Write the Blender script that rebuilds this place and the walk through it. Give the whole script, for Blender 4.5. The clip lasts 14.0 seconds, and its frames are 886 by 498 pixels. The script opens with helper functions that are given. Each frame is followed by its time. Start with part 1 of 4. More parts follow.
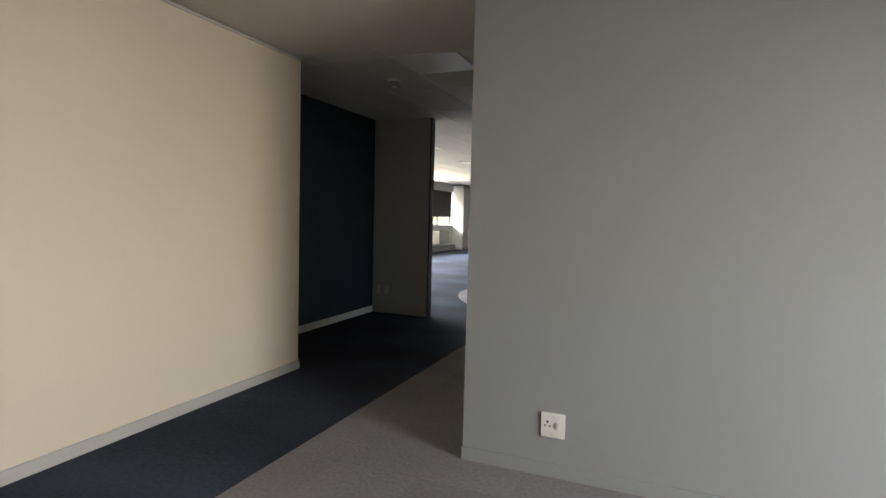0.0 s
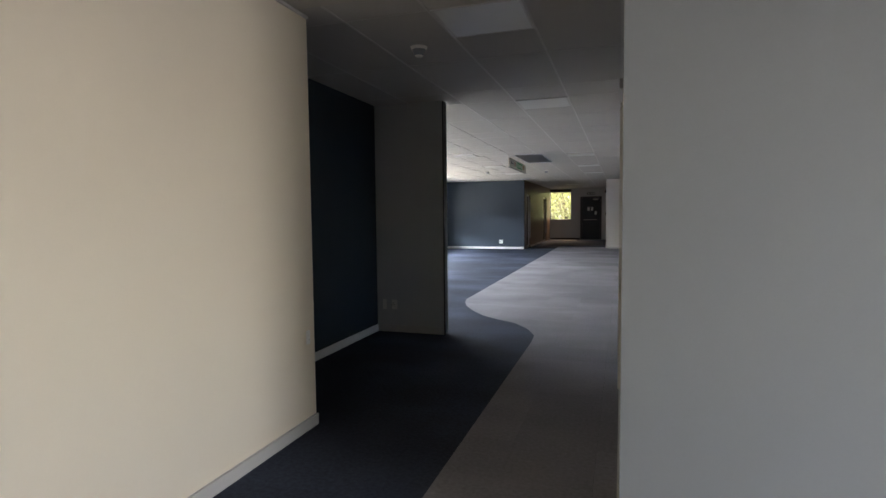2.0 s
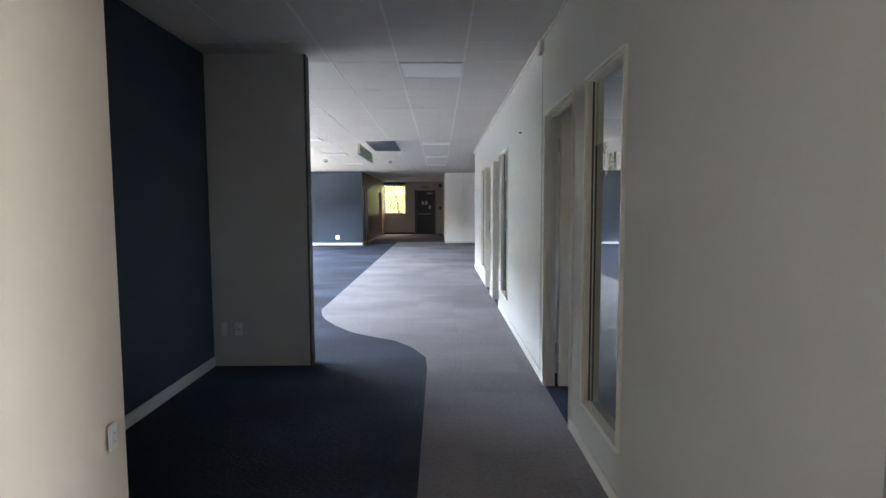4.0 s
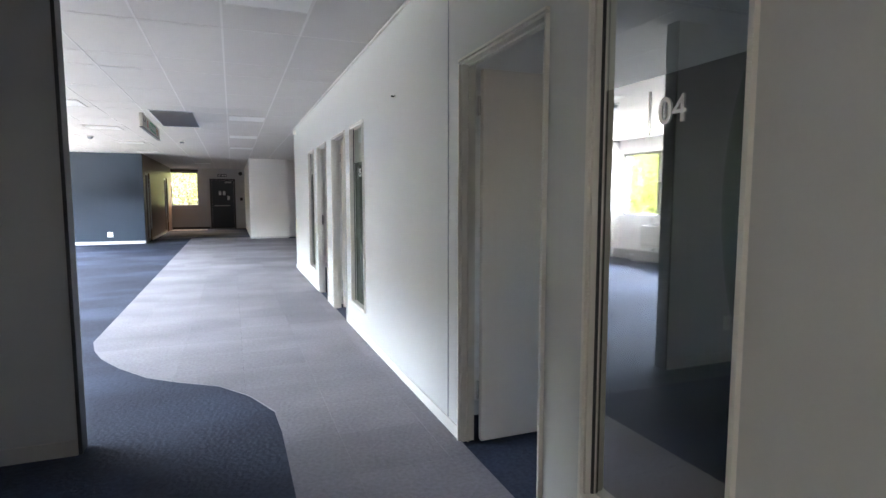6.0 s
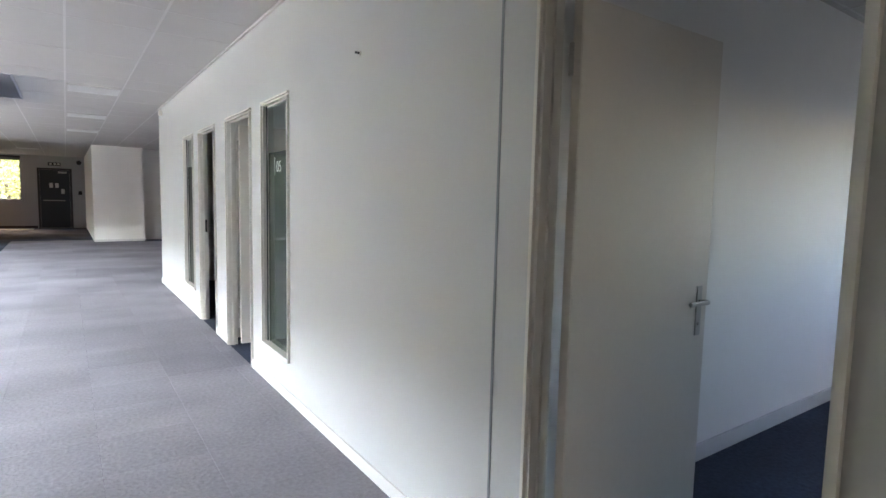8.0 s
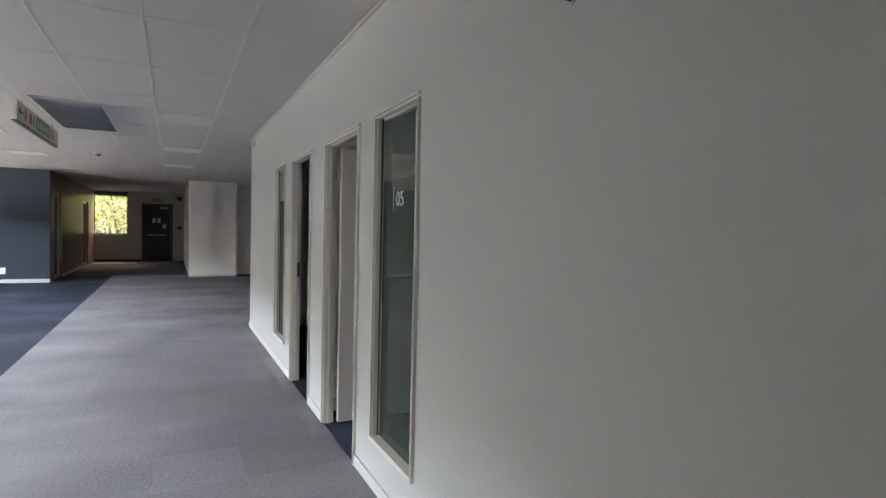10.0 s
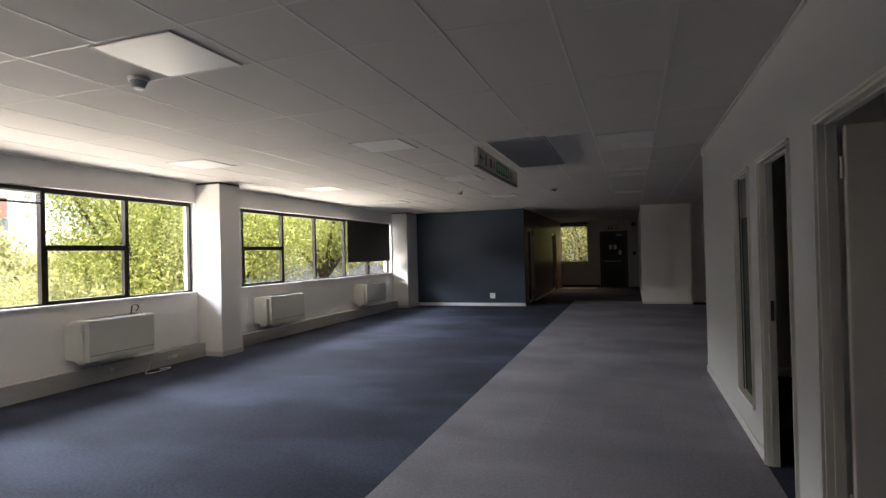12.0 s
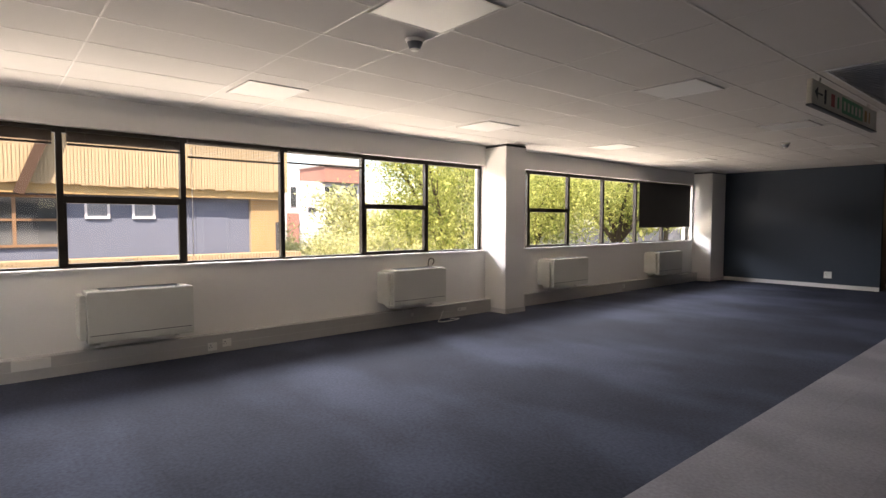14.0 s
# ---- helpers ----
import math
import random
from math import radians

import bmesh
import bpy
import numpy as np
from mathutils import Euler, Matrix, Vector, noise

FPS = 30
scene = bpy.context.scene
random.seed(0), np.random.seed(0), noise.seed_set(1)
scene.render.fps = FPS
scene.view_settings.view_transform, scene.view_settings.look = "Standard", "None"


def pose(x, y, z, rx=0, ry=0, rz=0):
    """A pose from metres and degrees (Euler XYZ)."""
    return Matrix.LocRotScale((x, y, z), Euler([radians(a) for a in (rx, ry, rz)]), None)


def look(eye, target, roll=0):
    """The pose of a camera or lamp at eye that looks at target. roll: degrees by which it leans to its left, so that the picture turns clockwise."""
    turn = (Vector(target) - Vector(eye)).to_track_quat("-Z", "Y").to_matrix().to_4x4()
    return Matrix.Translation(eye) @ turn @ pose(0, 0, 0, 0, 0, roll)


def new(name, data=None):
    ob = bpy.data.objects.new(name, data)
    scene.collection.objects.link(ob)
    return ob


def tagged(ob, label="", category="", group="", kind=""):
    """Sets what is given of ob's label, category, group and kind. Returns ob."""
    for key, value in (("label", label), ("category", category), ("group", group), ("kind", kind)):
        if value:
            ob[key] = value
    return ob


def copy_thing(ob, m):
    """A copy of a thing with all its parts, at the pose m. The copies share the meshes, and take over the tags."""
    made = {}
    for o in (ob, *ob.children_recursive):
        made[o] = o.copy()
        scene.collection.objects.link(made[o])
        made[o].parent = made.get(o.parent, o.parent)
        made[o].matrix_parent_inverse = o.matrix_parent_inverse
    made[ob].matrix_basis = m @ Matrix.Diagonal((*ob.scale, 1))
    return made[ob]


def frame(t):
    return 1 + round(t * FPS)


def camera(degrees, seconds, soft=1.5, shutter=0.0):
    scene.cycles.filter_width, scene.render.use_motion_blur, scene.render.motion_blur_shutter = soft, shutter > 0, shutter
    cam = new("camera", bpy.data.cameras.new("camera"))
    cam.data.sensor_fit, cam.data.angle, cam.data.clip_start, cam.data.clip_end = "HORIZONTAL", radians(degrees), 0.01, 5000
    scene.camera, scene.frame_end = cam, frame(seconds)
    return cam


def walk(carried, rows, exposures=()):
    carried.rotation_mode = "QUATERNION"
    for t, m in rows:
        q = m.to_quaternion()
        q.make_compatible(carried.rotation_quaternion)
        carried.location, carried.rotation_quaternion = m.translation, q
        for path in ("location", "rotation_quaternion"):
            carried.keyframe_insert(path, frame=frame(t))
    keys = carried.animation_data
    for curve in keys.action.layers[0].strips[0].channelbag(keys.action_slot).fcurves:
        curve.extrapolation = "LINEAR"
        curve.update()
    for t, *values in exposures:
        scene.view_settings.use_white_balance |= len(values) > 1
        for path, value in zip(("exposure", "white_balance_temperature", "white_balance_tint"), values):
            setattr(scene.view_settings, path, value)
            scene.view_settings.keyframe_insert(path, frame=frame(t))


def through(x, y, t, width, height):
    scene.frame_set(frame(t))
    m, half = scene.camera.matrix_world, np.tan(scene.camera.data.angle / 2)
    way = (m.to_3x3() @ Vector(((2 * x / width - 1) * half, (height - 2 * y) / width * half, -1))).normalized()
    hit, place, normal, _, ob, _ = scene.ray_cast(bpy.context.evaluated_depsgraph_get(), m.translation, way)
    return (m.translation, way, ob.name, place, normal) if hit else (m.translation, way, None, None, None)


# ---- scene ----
cam = camera(78.4, 14.0)
PATH = [
    (0, (-0.341, -0.565, 1.396), (-1.097, 1.283, 1.275), 1.5),
    (0.5, (-0.6, -0.425, 1.384), (-1.396, 1.405, 1.255), 0.3),
    (1, (-0.867, -0.238, 1.415), (-1.677, 1.586, 1.284), -0.1),
    (1.5, (-1.146, -0.025, 1.421), (-1.884, 1.83, 1.299), 0.2),
    (2, (-1.371, 0.22, 1.421), (-1.996, 2.116, 1.293), -0.6),
    (2.5, (-1.587, 0.538, 1.42), (-2.125, 2.459, 1.285), -0.9),
    (3, (-1.843, 0.825, 1.428), (-2.146, 2.797, 1.28), -0.5),
    (5.5, (-2.468, 2.56, 1.372), (-1.999, 4.495, 1.193), -0.3),
    (6, (-2.541, 2.922, 1.375), (-1.823, 4.779, 1.19), 0.0),
    (6.5, (-2.572, 3.31, 1.378), (-1.732, 5.113, 1.177), 0.2),
    (7, (-2.665, 3.692, 1.409), (-1.545, 5.335, 1.191), 1.3),
    (9.5, (-2.439, 5.394, 1.435), (-1.317, 7.044, 1.309), 1.2),
    (10, (-2.397, 5.694, 1.47), (-1.505, 7.483, 1.403), 1.3),
    (10.5, (-2.329, 5.949, 1.507), (-1.765, 7.867, 1.469), 0.9),
    (11, (-2.246, 6.188, 1.528), (-2.1, 8.183, 1.521), 0.0),
    (11.5, (-2.222, 6.435, 1.528), (-2.493, 8.416, 1.534), -0.6),
    (12, (-2.214, 6.689, 1.513), (-2.872, 8.578, 1.531), -1.4),
    (12.5, (-2.15, 6.887, 1.531), (-3.241, 8.563, 1.542), -0.9),
    (13, (-2.106, 6.999, 1.538), (-3.446, 8.484, 1.517), -0.3),
    (13.5, (-2.143, 7.047, 1.525), (-3.593, 8.424, 1.461), -0.1),
    (14, (-2.282, 7.137, 1.492), (-3.805, 8.43, 1.39), 0.1),
]

# exposure follows the clip's own camera
EXPOSURES = [(0.0, 3.1, 7000, 8), (2.0, 3.12, 6400, 10), (3.0, 3.55, 6050, 10), (5.5, 4.3, 6000, 11), (7.0, 4.3, 6050, 12), (9.5, 3.9, 6400, 12), (10.0, 3.3, 6400, 12), (10.5, 2.72, 6450, 12), (11.0, 2.1, 6600, 12), (12.0, 1.6, 6800, 14), (12.7, 1.6, 7100, 18), (14.0, 1.5, 7400, 19)]
walk(cam, [(t, look(eye, target, roll)) for t, eye, target, roll in PATH], EXPOSURES)

# ---- daylight ----
world = bpy.data.worlds.new("sky")
scene.world = world
world.use_nodes = True
wn = world.node_tree
sky = wn.nodes.new("ShaderNodeTexSky")
sky.sky_type, sky.sun_disc = "NISHITA", False
SUN_EL, SUN_AZ = radians(52), radians(127)
sky.sun_elevation, sky.sun_rotation = SUN_EL, SUN_AZ
wn.links.new(sky.outputs[0], wn.nodes["Background"].inputs[0])
wn.nodes["Background"].inputs[1].default_value = 0.15
sun_data = bpy.data.lights.new("sun", "SUN")
sun_data.energy, sun_data.angle, sun_data.color = 5.0, radians(0.5), (1.0, 0.93, 0.82)
sun = new("sun", sun_data)
sun.matrix_world = look((0, 0, 40), (-0.8 * math.cos(SUN_EL) * 40, 0.6 * math.cos(SUN_EL) * 40, 40 - math.sin(SUN_EL) * 40))




def sky_panel(name, eye, target, w, h, power, color):
    """Stands in for the sky and the bright ground that a window looks out on."""
    d = bpy.data.lights.new(name, "AREA")
    d.shape, d.size, d.size_y, d.energy, d.color = "RECTANGLE", w, h, power, color
    ob = new(name, d)
    ob.matrix_world = look(eye, target)
    return ob


sky_panel("window_light_sky", (-12.6, 13.8, 3.95), (-7.0, 13.8, 3.3), 18.0, 1.6, 1130, (0.84, 0.92, 1.0))
sky_panel("window_light_ground", (-11.2, 13.8, -0.3), (-7.0, 13.8, 1.0), 17.0, 1.9, 560, (1.0, 0.94, 0.82))
sky_panel("window_light_entry", (4.05, 0.15, 1.68), (3.0, 0.15, -0.9), 2.1, 1.5, 46, (0.98, 0.95, 0.92))
sky_panel("window_light_end", (-4.5, 30.9, 3.2), (-4.5, 28.5, 1.0), 1.2, 0.8, 34, (1.0, 0.68, 0.40))


# ---- materials ----
def mat(name, color, rough=0.6, metal=0.0, vary=0.06, scale=3.0, fine=60.0, bump=0.1, spec=0.4, random_piece=0.0, color2=None, depth=0.002):
    """A surface with broad stains, fine grain and a little relief."""
    m = bpy.data.materials.new(name)
    m.use_nodes = True
    nt = m.node_tree
    N, L = nt.nodes, nt.links
    b = N["Principled BSDF"]
    b.inputs["Roughness"].default_value, b.inputs["Metallic"].default_value = rough, metal
    b.inputs["Specular IOR Level"].default_value = spec
    tc = N.new("ShaderNodeTexCoord")
    geo = N.new("ShaderNodeNewGeometry")
    big, small = N.new("ShaderNodeTexNoise"), N.new("ShaderNodeTexNoise")
    big.inputs["Scale"].default_value, big.inputs["Detail"].default_value = scale, 4
    small.inputs["Scale"].default_value, small.inputs["Detail"].default_value = fine, 3
    for n in (big, small):
        L.new(geo.outputs["Position"], n.inputs["Vector"])
    ramp = N.new("ShaderNodeMix")
    ramp.data_type = "RGBA"
    c2 = color2 or [max(0.0, c * (1 - 3 * vary)) for c in color]
    ramp.inputs[6].default_value = (*c2, 1)
    ramp.inputs[7].default_value = (*color, 1)
    mx = N.new("ShaderNodeMath")
    mx.operation = "MULTIPLY_ADD"
    mx.inputs[1].default_value, mx.inputs[2].default_value = 0.55, 0.0
    ad = N.new("ShaderNodeMath")
    ad.operation = "MULTIPLY_ADD"
    ad.inputs[1].default_value = 0.6
    L.new(big.outputs[0], mx.inputs[0])
    L.new(small.outputs[0], ad.inputs[0])
    L.new(mx.outputs[0], ad.inputs[2])
    L.new(ad.outputs[0], ramp.inputs[0])
    out = ramp.outputs[2]
    if random_piece:
        info = N.new("ShaderNodeObjectInfo")
        hsv = N.new("ShaderNodeHueSaturation")
        mr = N.new("ShaderNodeMapRange")
        mr.inputs[3].default_value, mr.inputs[4].default_value = 1 - random_piece, 1 + random_piece
        L.new(info.outputs["Random"], mr.inputs[0])
        L.new(mr.outputs[0], hsv.inputs["Value"])
        L.new(out, hsv.inputs["Color"])
        out = hsv.outputs[0]
    L.new(out, b.inputs["Base Color"])
    if bump:
        bp = N.new("ShaderNodeBump")
        bp.inputs["Strength"].default_value, bp.inputs["Distance"].default_value = bump, depth
        L.new(small.outputs[0], bp.inputs["Height"])
        L.new(bp.outputs[0], b.inputs["Normal"])
    return m


def glass(name, tint=(1, 1, 1), film=0.0, film_color=(0.5, 0.6, 0.55), rough=0.0, sheen=1.0):
    """Thin pane: clear with a mirror-like sheen; film adds a frosted foil."""
    m = bpy.data.materials.new(name)
    m.use_nodes = True
    nt = m.node_tree
    N, L = nt.nodes, nt.links
    N.remove(N["Principled BSDF"])
    tr, gl, mix, fr = N.new("ShaderNodeBsdfTransparent"), N.new("ShaderNodeBsdfGlossy"), N.new("ShaderNodeMixShader"), N.new("ShaderNodeFresnel")
    tr.inputs[0].default_value = (*tint, 1)
    gl.inputs["Roughness"].default_value = rough
    fr.inputs[0].default_value = 1.5
    base = tr.outputs[0]
    if film:
        df, m2 = N.new("ShaderNodeBsdfDiffuse"), N.new("ShaderNodeMixShader")
        df.inputs[0].default_value = (*film_color, 1)
        m2.inputs[0].default_value = film
        L.new(base, m2.inputs[1])
        L.new(df.outputs[0], m2.inputs[2])
        base = m2.outputs[0]
    sh = N.new("ShaderNodeMath")
    sh.operation = "MULTIPLY"
    sh.inputs[1].default_value = sheen
    L.new(fr.outputs[0], sh.inputs[0])
    L.new(sh.outputs[0], mix.inputs[0])
    L.new(base, mix.inputs[1])
    L.new(gl.outputs[0], mix.inputs[2])
    L.new(mix.outputs[0], N["Material Output"].inputs[0])
    return m


def leaf_mat(name, c, c2, through=0.55):
    m = bpy.data.materials.new(name)
    m.use_nodes = True
    nt = m.node_tree
    N, L = nt.nodes, nt.links
    N.remove(N["Principled BSDF"])
    geo, mixc = N.new("ShaderNodeNewGeometry"), N.new("ShaderNodeMix")
    mixc.data_type = "RGBA"
    mixc.inputs[6].default_value, mixc.inputs[7].default_value = (*c, 1), (*c2, 1)
    L.new(geo.outputs["Random Per Island"], mixc.inputs[0])
    d, t, mx = N.new("ShaderNodeBsdfDiffuse"), N.new("ShaderNodeBsdfTranslucent"), N.new("ShaderNodeMixShader")
    mx.inputs[0].default_value = through
    L.new(mixc.outputs[2], d.inputs[0])
    L.new(mixc.outputs[2], t.inputs[0])
    L.new(d.outputs[0], mx.inputs[1])
    L.new(t.outputs[0], mx.inputs[2])
    L.new(mx.outputs[0], N["Material Output"].inputs[0])
    return m


M_CREAM = mat("cream_paint", (0.77, 0.69, 0.56), 0.75, vary=0.015, scale=1.2, fine=90, bump=0.05)
M_GREY = mat("grey_paint", (0.54, 0.55, 0.55), 0.7, vary=0.02, scale=1.2, fine=90, bump=0.06)
# entry wall grey, darkened because the entrance light falls too strongly on it
M_GREY2 = mat("grey_paint_toned_down", (0.285, 0.30, 0.31), 0.7, vary=0.025, scale=1.0, fine=90, bump=0.06)
M_VENT = mat("vent_enamel", (0.60, 0.61, 0.64), 0.5, vary=0.04)
M_WHITE = mat("white_paint", (0.86, 0.84, 0.81), 0.65, vary=0.015, scale=1.5, fine=90, bump=0.05)
M_NAVY = mat("navy_paint", (0.020, 0.035, 0.057), 0.55, vary=0.06, scale=1.5, fine=90, bump=0.05)
M_BROWN = mat("brown_paint", (0.16, 0.10, 0.06), 0.35, vary=0.05, scale=1.5, bump=0.05)
M_SKIRT = mat("skirting_gloss", (0.66, 0.65, 0.63), 0.35, vary=0.03, scale=4)
M_TRUNK = mat("trunking_aluminium", (0.56, 0.545, 0.52), 0.45, 0.1, vary=0.04, scale=4)
M_FRAME = mat("frame_enamel", (0.70, 0.68, 0.63), 0.4, vary=0.03, scale=5)
M_DARKTRIM = mat("dark_trim", (0.06, 0.06, 0.065), 0.5, vary=0.05)
# fine speckle is pile; the broad blotches partly stand in for light pools
M_CARPET_D = mat("charcoal_carpet", (0.074, 0.088, 0.135), 0.95, vary=0.32, scale=1.1, fine=42, bump=0.8, spec=0.15, depth=0.006)
M_CARPET_L = mat("light_grey_carpet", (0.365, 0.35, 0.385), 0.95, vary=0.22, scale=1.3, fine=42, bump=0.8, spec=0.15, random_piece=0.06, depth=0.006)
M_TILE = mat("ceiling_tile_mineral", (0.57, 0.55, 0.53), 0.9, vary=0.05, scale=2, fine=160, bump=0.35)
M_TBAR = mat("ceiling_bar_white", (0.60, 0.58, 0.56), 0.4, vary=0.02)
M_DIFF = mat("diffuser_opal", (0.68, 0.68, 0.66), 0.3, vary=0.01, bump=0)
M_PLASTIC = mat("white_plastic", (0.78, 0.77, 0.73), 0.35, vary=0.01, bump=0)
M_AC = mat("casing_enamel", (0.68, 0.67, 0.61), 0.4, vary=0.03, scale=4, bump=0.03)
M_BLACKM = mat("window_bronze", (0.022, 0.018, 0.015), 0.4, 0.3, vary=0.06)
M_DOOR = mat("door_laminate", (0.74, 0.69, 0.62), 0.5, vary=0.03, scale=2, bump=0.04)
M_STEEL = mat("satin_steel", (0.55, 0.53, 0.50), 0.3, 1.0, vary=0.03)
M_BLIND = mat("blind_slat", (0.46, 0.44, 0.40), 0.5, vary=0.05)
M_BLINDD = mat("brown_blind_slat", (0.075, 0.05, 0.035), 0.5, vary=0.05)
M_BLACK = mat("black_fabric", (0.032, 0.03, 0.03), 0.8, vary=0.1, fine=200, bump=0.2)
M_RUBBER = mat("dark_plastic", (0.03, 0.03, 0.033), 0.45, vary=0.05)
def light_pools(m, low, high, scale):
    """Soft pools of window light, put into a carpet's colour as noise."""
    nt = m.node_tree
    N, L = nt.nodes, nt.links
    b = N["Principled BSDF"]
    src = b.inputs["Base Color"].links[0].from_socket
    geo, mp, no, rg = N.new("ShaderNodeNewGeometry"), N.new("ShaderNodeMapping"), N.new("ShaderNodeTexNoise"), N.new("ShaderNodeMapRange")
    mp.inputs["Rotation"].default_value, mp.inputs["Scale"].default_value = (0, 0, radians(12)), (0.55, 1.0, 1.0)
    no.inputs["Scale"].default_value, no.inputs["Detail"].default_value = scale, 2.5
    rg.inputs[1].default_value, rg.inputs[2].default_value = 0.42, 0.68
    rg.inputs[3].default_value, rg.inputs[4].default_value = low, high
    rg.interpolation_type = "SMOOTHSTEP"
    hsv = N.new("ShaderNodeHueSaturation")
    L.new(geo.outputs["Position"], mp.inputs[0])
    L.new(mp.outputs[0], no.inputs["Vector"])
    L.new(no.outputs[0], rg.inputs[0])
    L.new(rg.outputs[0], hsv.inputs["Value"])
    L.new(src, hsv.inputs["Color"])
    L.new(hsv.outputs[0], b.inputs["Base Color"])


# lighter patches in the colour imitate daylight lying on the carpet
light_pools(M_CARPET_D, 0.72, 1.28, 0.75)
light_pools(M_CARPET_L, 0.86, 1.08, 0.8)
M_GLASS = glass("window_glass")
M_SIDEGL = glass("sidelight_glass", (0.86, 0.93, 0.90), sheen=0.42)
# frosted film; the dark tint puts the dimness of the offices into its colour
M_FILM = glass("frosted_glass_dimmed", (0.13, 0.16, 0.14), 0.28, (0.18, 0.23, 0.19), 0.03, 0.6)
M_LETTER = mat("white_vinyl", (0.75, 0.76, 0.74), 0.5, vary=0.01, bump=0)
M_GREEN = mat("sign_green", (0.05, 0.28, 0.12), 0.45, vary=0.02, bump=0)
M_SIGN = mat("sign_ivory", (0.62, 0.60, 0.52), 0.45, vary=0.03, bump=0)
M_RED = mat("sign_red", (0.35, 0.04, 0.03), 0.45, vary=0.02, bump=0)
M_GRILLE = mat("grille_grey", (0.24, 0.26, 0.29), 0.5, vary=0.05)
M_FLUTE = mat("fluted_concrete", (0.37, 0.28, 0.17), 0.9, vary=0.06, scale=2, fine=20, bump=0.4)
M_BRICK = mat("orange_brick", (0.46, 0.30, 0.15), 0.85, vary=0.08, scale=3, fine=40, bump=0.3, random_piece=0.15)
M_BLUEG = mat("blue_grey_render", (0.12, 0.135, 0.18), 0.8, vary=0.05, scale=1.5)
M_MORTAR = mat("mortar", (0.36, 0.30, 0.23), 0.9)
M_OCHRE = mat("ochre_beam", (0.40, 0.27, 0.12), 0.8, vary=0.05)
M_DKGLASS = mat("dark_window_glass", (0.03, 0.035, 0.04), 0.08, spec=0.6, bump=0)
M_FARW = mat("far_white_render", (0.62, 0.62, 0.64), 0.8, vary=0.04, scale=0.5)
M_MILKY = mat("milky_window_glass", (0.15, 0.165, 0.19), 0.2, vary=0.03, bump=0)
M_WBROWN = mat("brown_window_frame", (0.20, 0.115, 0.06), 0.5, vary=0.05)
M_FARR = mat("far_red_brick", (0.34, 0.17, 0.13), 0.85, vary=0.05, scale=0.6)
M_ROAD = mat("ground_asphalt", (0.06, 0.06, 0.055), 0.9, vary=0.1, scale=0.4)
M_BARK = mat("bark", (0.11, 0.08, 0.055), 0.9, vary=0.1, scale=6, fine=30, bump=0.8, depth=0.02)
M_LEAF = leaf_mat("leaf_yellow_green", (0.19, 0.25, 0.06), (0.74, 0.74, 0.28))
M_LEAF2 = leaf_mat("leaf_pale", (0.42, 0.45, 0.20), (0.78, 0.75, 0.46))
# leaves darkened so the corridor tree does not blow out at high exposure
M_LEAF3 = leaf_mat("leaf_darkened", (0.05, 0.07, 0.025), (0.42, 0.38, 0.17))
M_CONC = mat("slab_concrete", (0.4, 0.39, 0.37), 0.9)


# ---- small builders ----
def box(bm, x0, y0, z0, x1, y1, z1, bevel=0.0):
    vs = [bm.verts.new((x, y, z)) for x in (x0, x1) for y in (y0, y1) for z in (z0, z1)]
    fs = [bm.faces.new([vs[i] for i in f]) for f in ((0, 1, 3, 2), (4, 6, 7, 5), (0, 4, 5, 1), (2, 3, 7, 6), (0, 2, 6, 4), (1, 5, 7, 3))]
    if bevel:
        es = list({e for f in fs for e in f.edges})
        bmesh.ops.bevel(bm, geom=es, offset=bevel, segments=2, affect="EDGES")
    return bm


def boxes(*bs, bevel=0.0):
    bm = bmesh.new()
    for b in bs:
        box(bm, *b, bevel=bevel)
    return bm


def mesh_of(name, bm, material):
    bmesh.ops.recalc_face_normals(bm, faces=bm.faces)
    me = bpy.data.meshes.new(name)
    bm.to_mesh(me)
    bm.free()
    me.materials.append(material)
    return me


def part(name, bm, material, parent, label=""):
    ob = new(name, mesh_of(name, bm, material))
    ob.parent = parent
    if label:
        ob["label"] = label
    return ob


def structure(name, bm, material, label, category="wall"):
    return tagged(new(name, mesh_of(name, bm, material)), label, category, "", "structure")


def thing(name, x, y, z, label, category, group="", rz=0):
    ob = new(name)
    ob.empty_display_size = 0.1
    ob.matrix_basis = pose(x, y, z, 0, 0, rz)
    return tagged(ob, label, category, group)


def cyl(bm, x, y, z0, z1, r0, r1=None, seg=24, axis="z"):
    r1 = r0 if r1 is None else r1
    m = Matrix.Translation((x, y, (z0 + z1) / 2))
    if axis == "x":
        m = Matrix.Translation(((z0 + z1) / 2, x, y)) @ Matrix.Rotation(radians(90), 4, "Y")
    if axis == "y":
        m = Matrix.Translation((x, (z0 + z1) / 2, y)) @ Matrix.Rotation(radians(-90), 4, "X")
    bmesh.ops.create_cone(bm, cap_ends=True, segments=seg, radius1=r0, radius2=r1, depth=abs(z1 - z0), matrix=m)
    return bm


def tube(name, pts, r, material, parent, label=""):
    cu = bpy.data.curves.new(name, "CURVE")
    cu.dimensions, cu.bevel_depth, cu.bevel_resolution = "3D", r, 3
    sp = cu.splines.new("NURBS")
    sp.points.add(len(pts) - 1)
    for p, q in zip(sp.points, pts):
        p.co = (*q, 1)
    sp.use_endpoint_u = True
    cu.materials.append(material)
    ob = new(name, cu)
    ob.parent = parent
    return ob


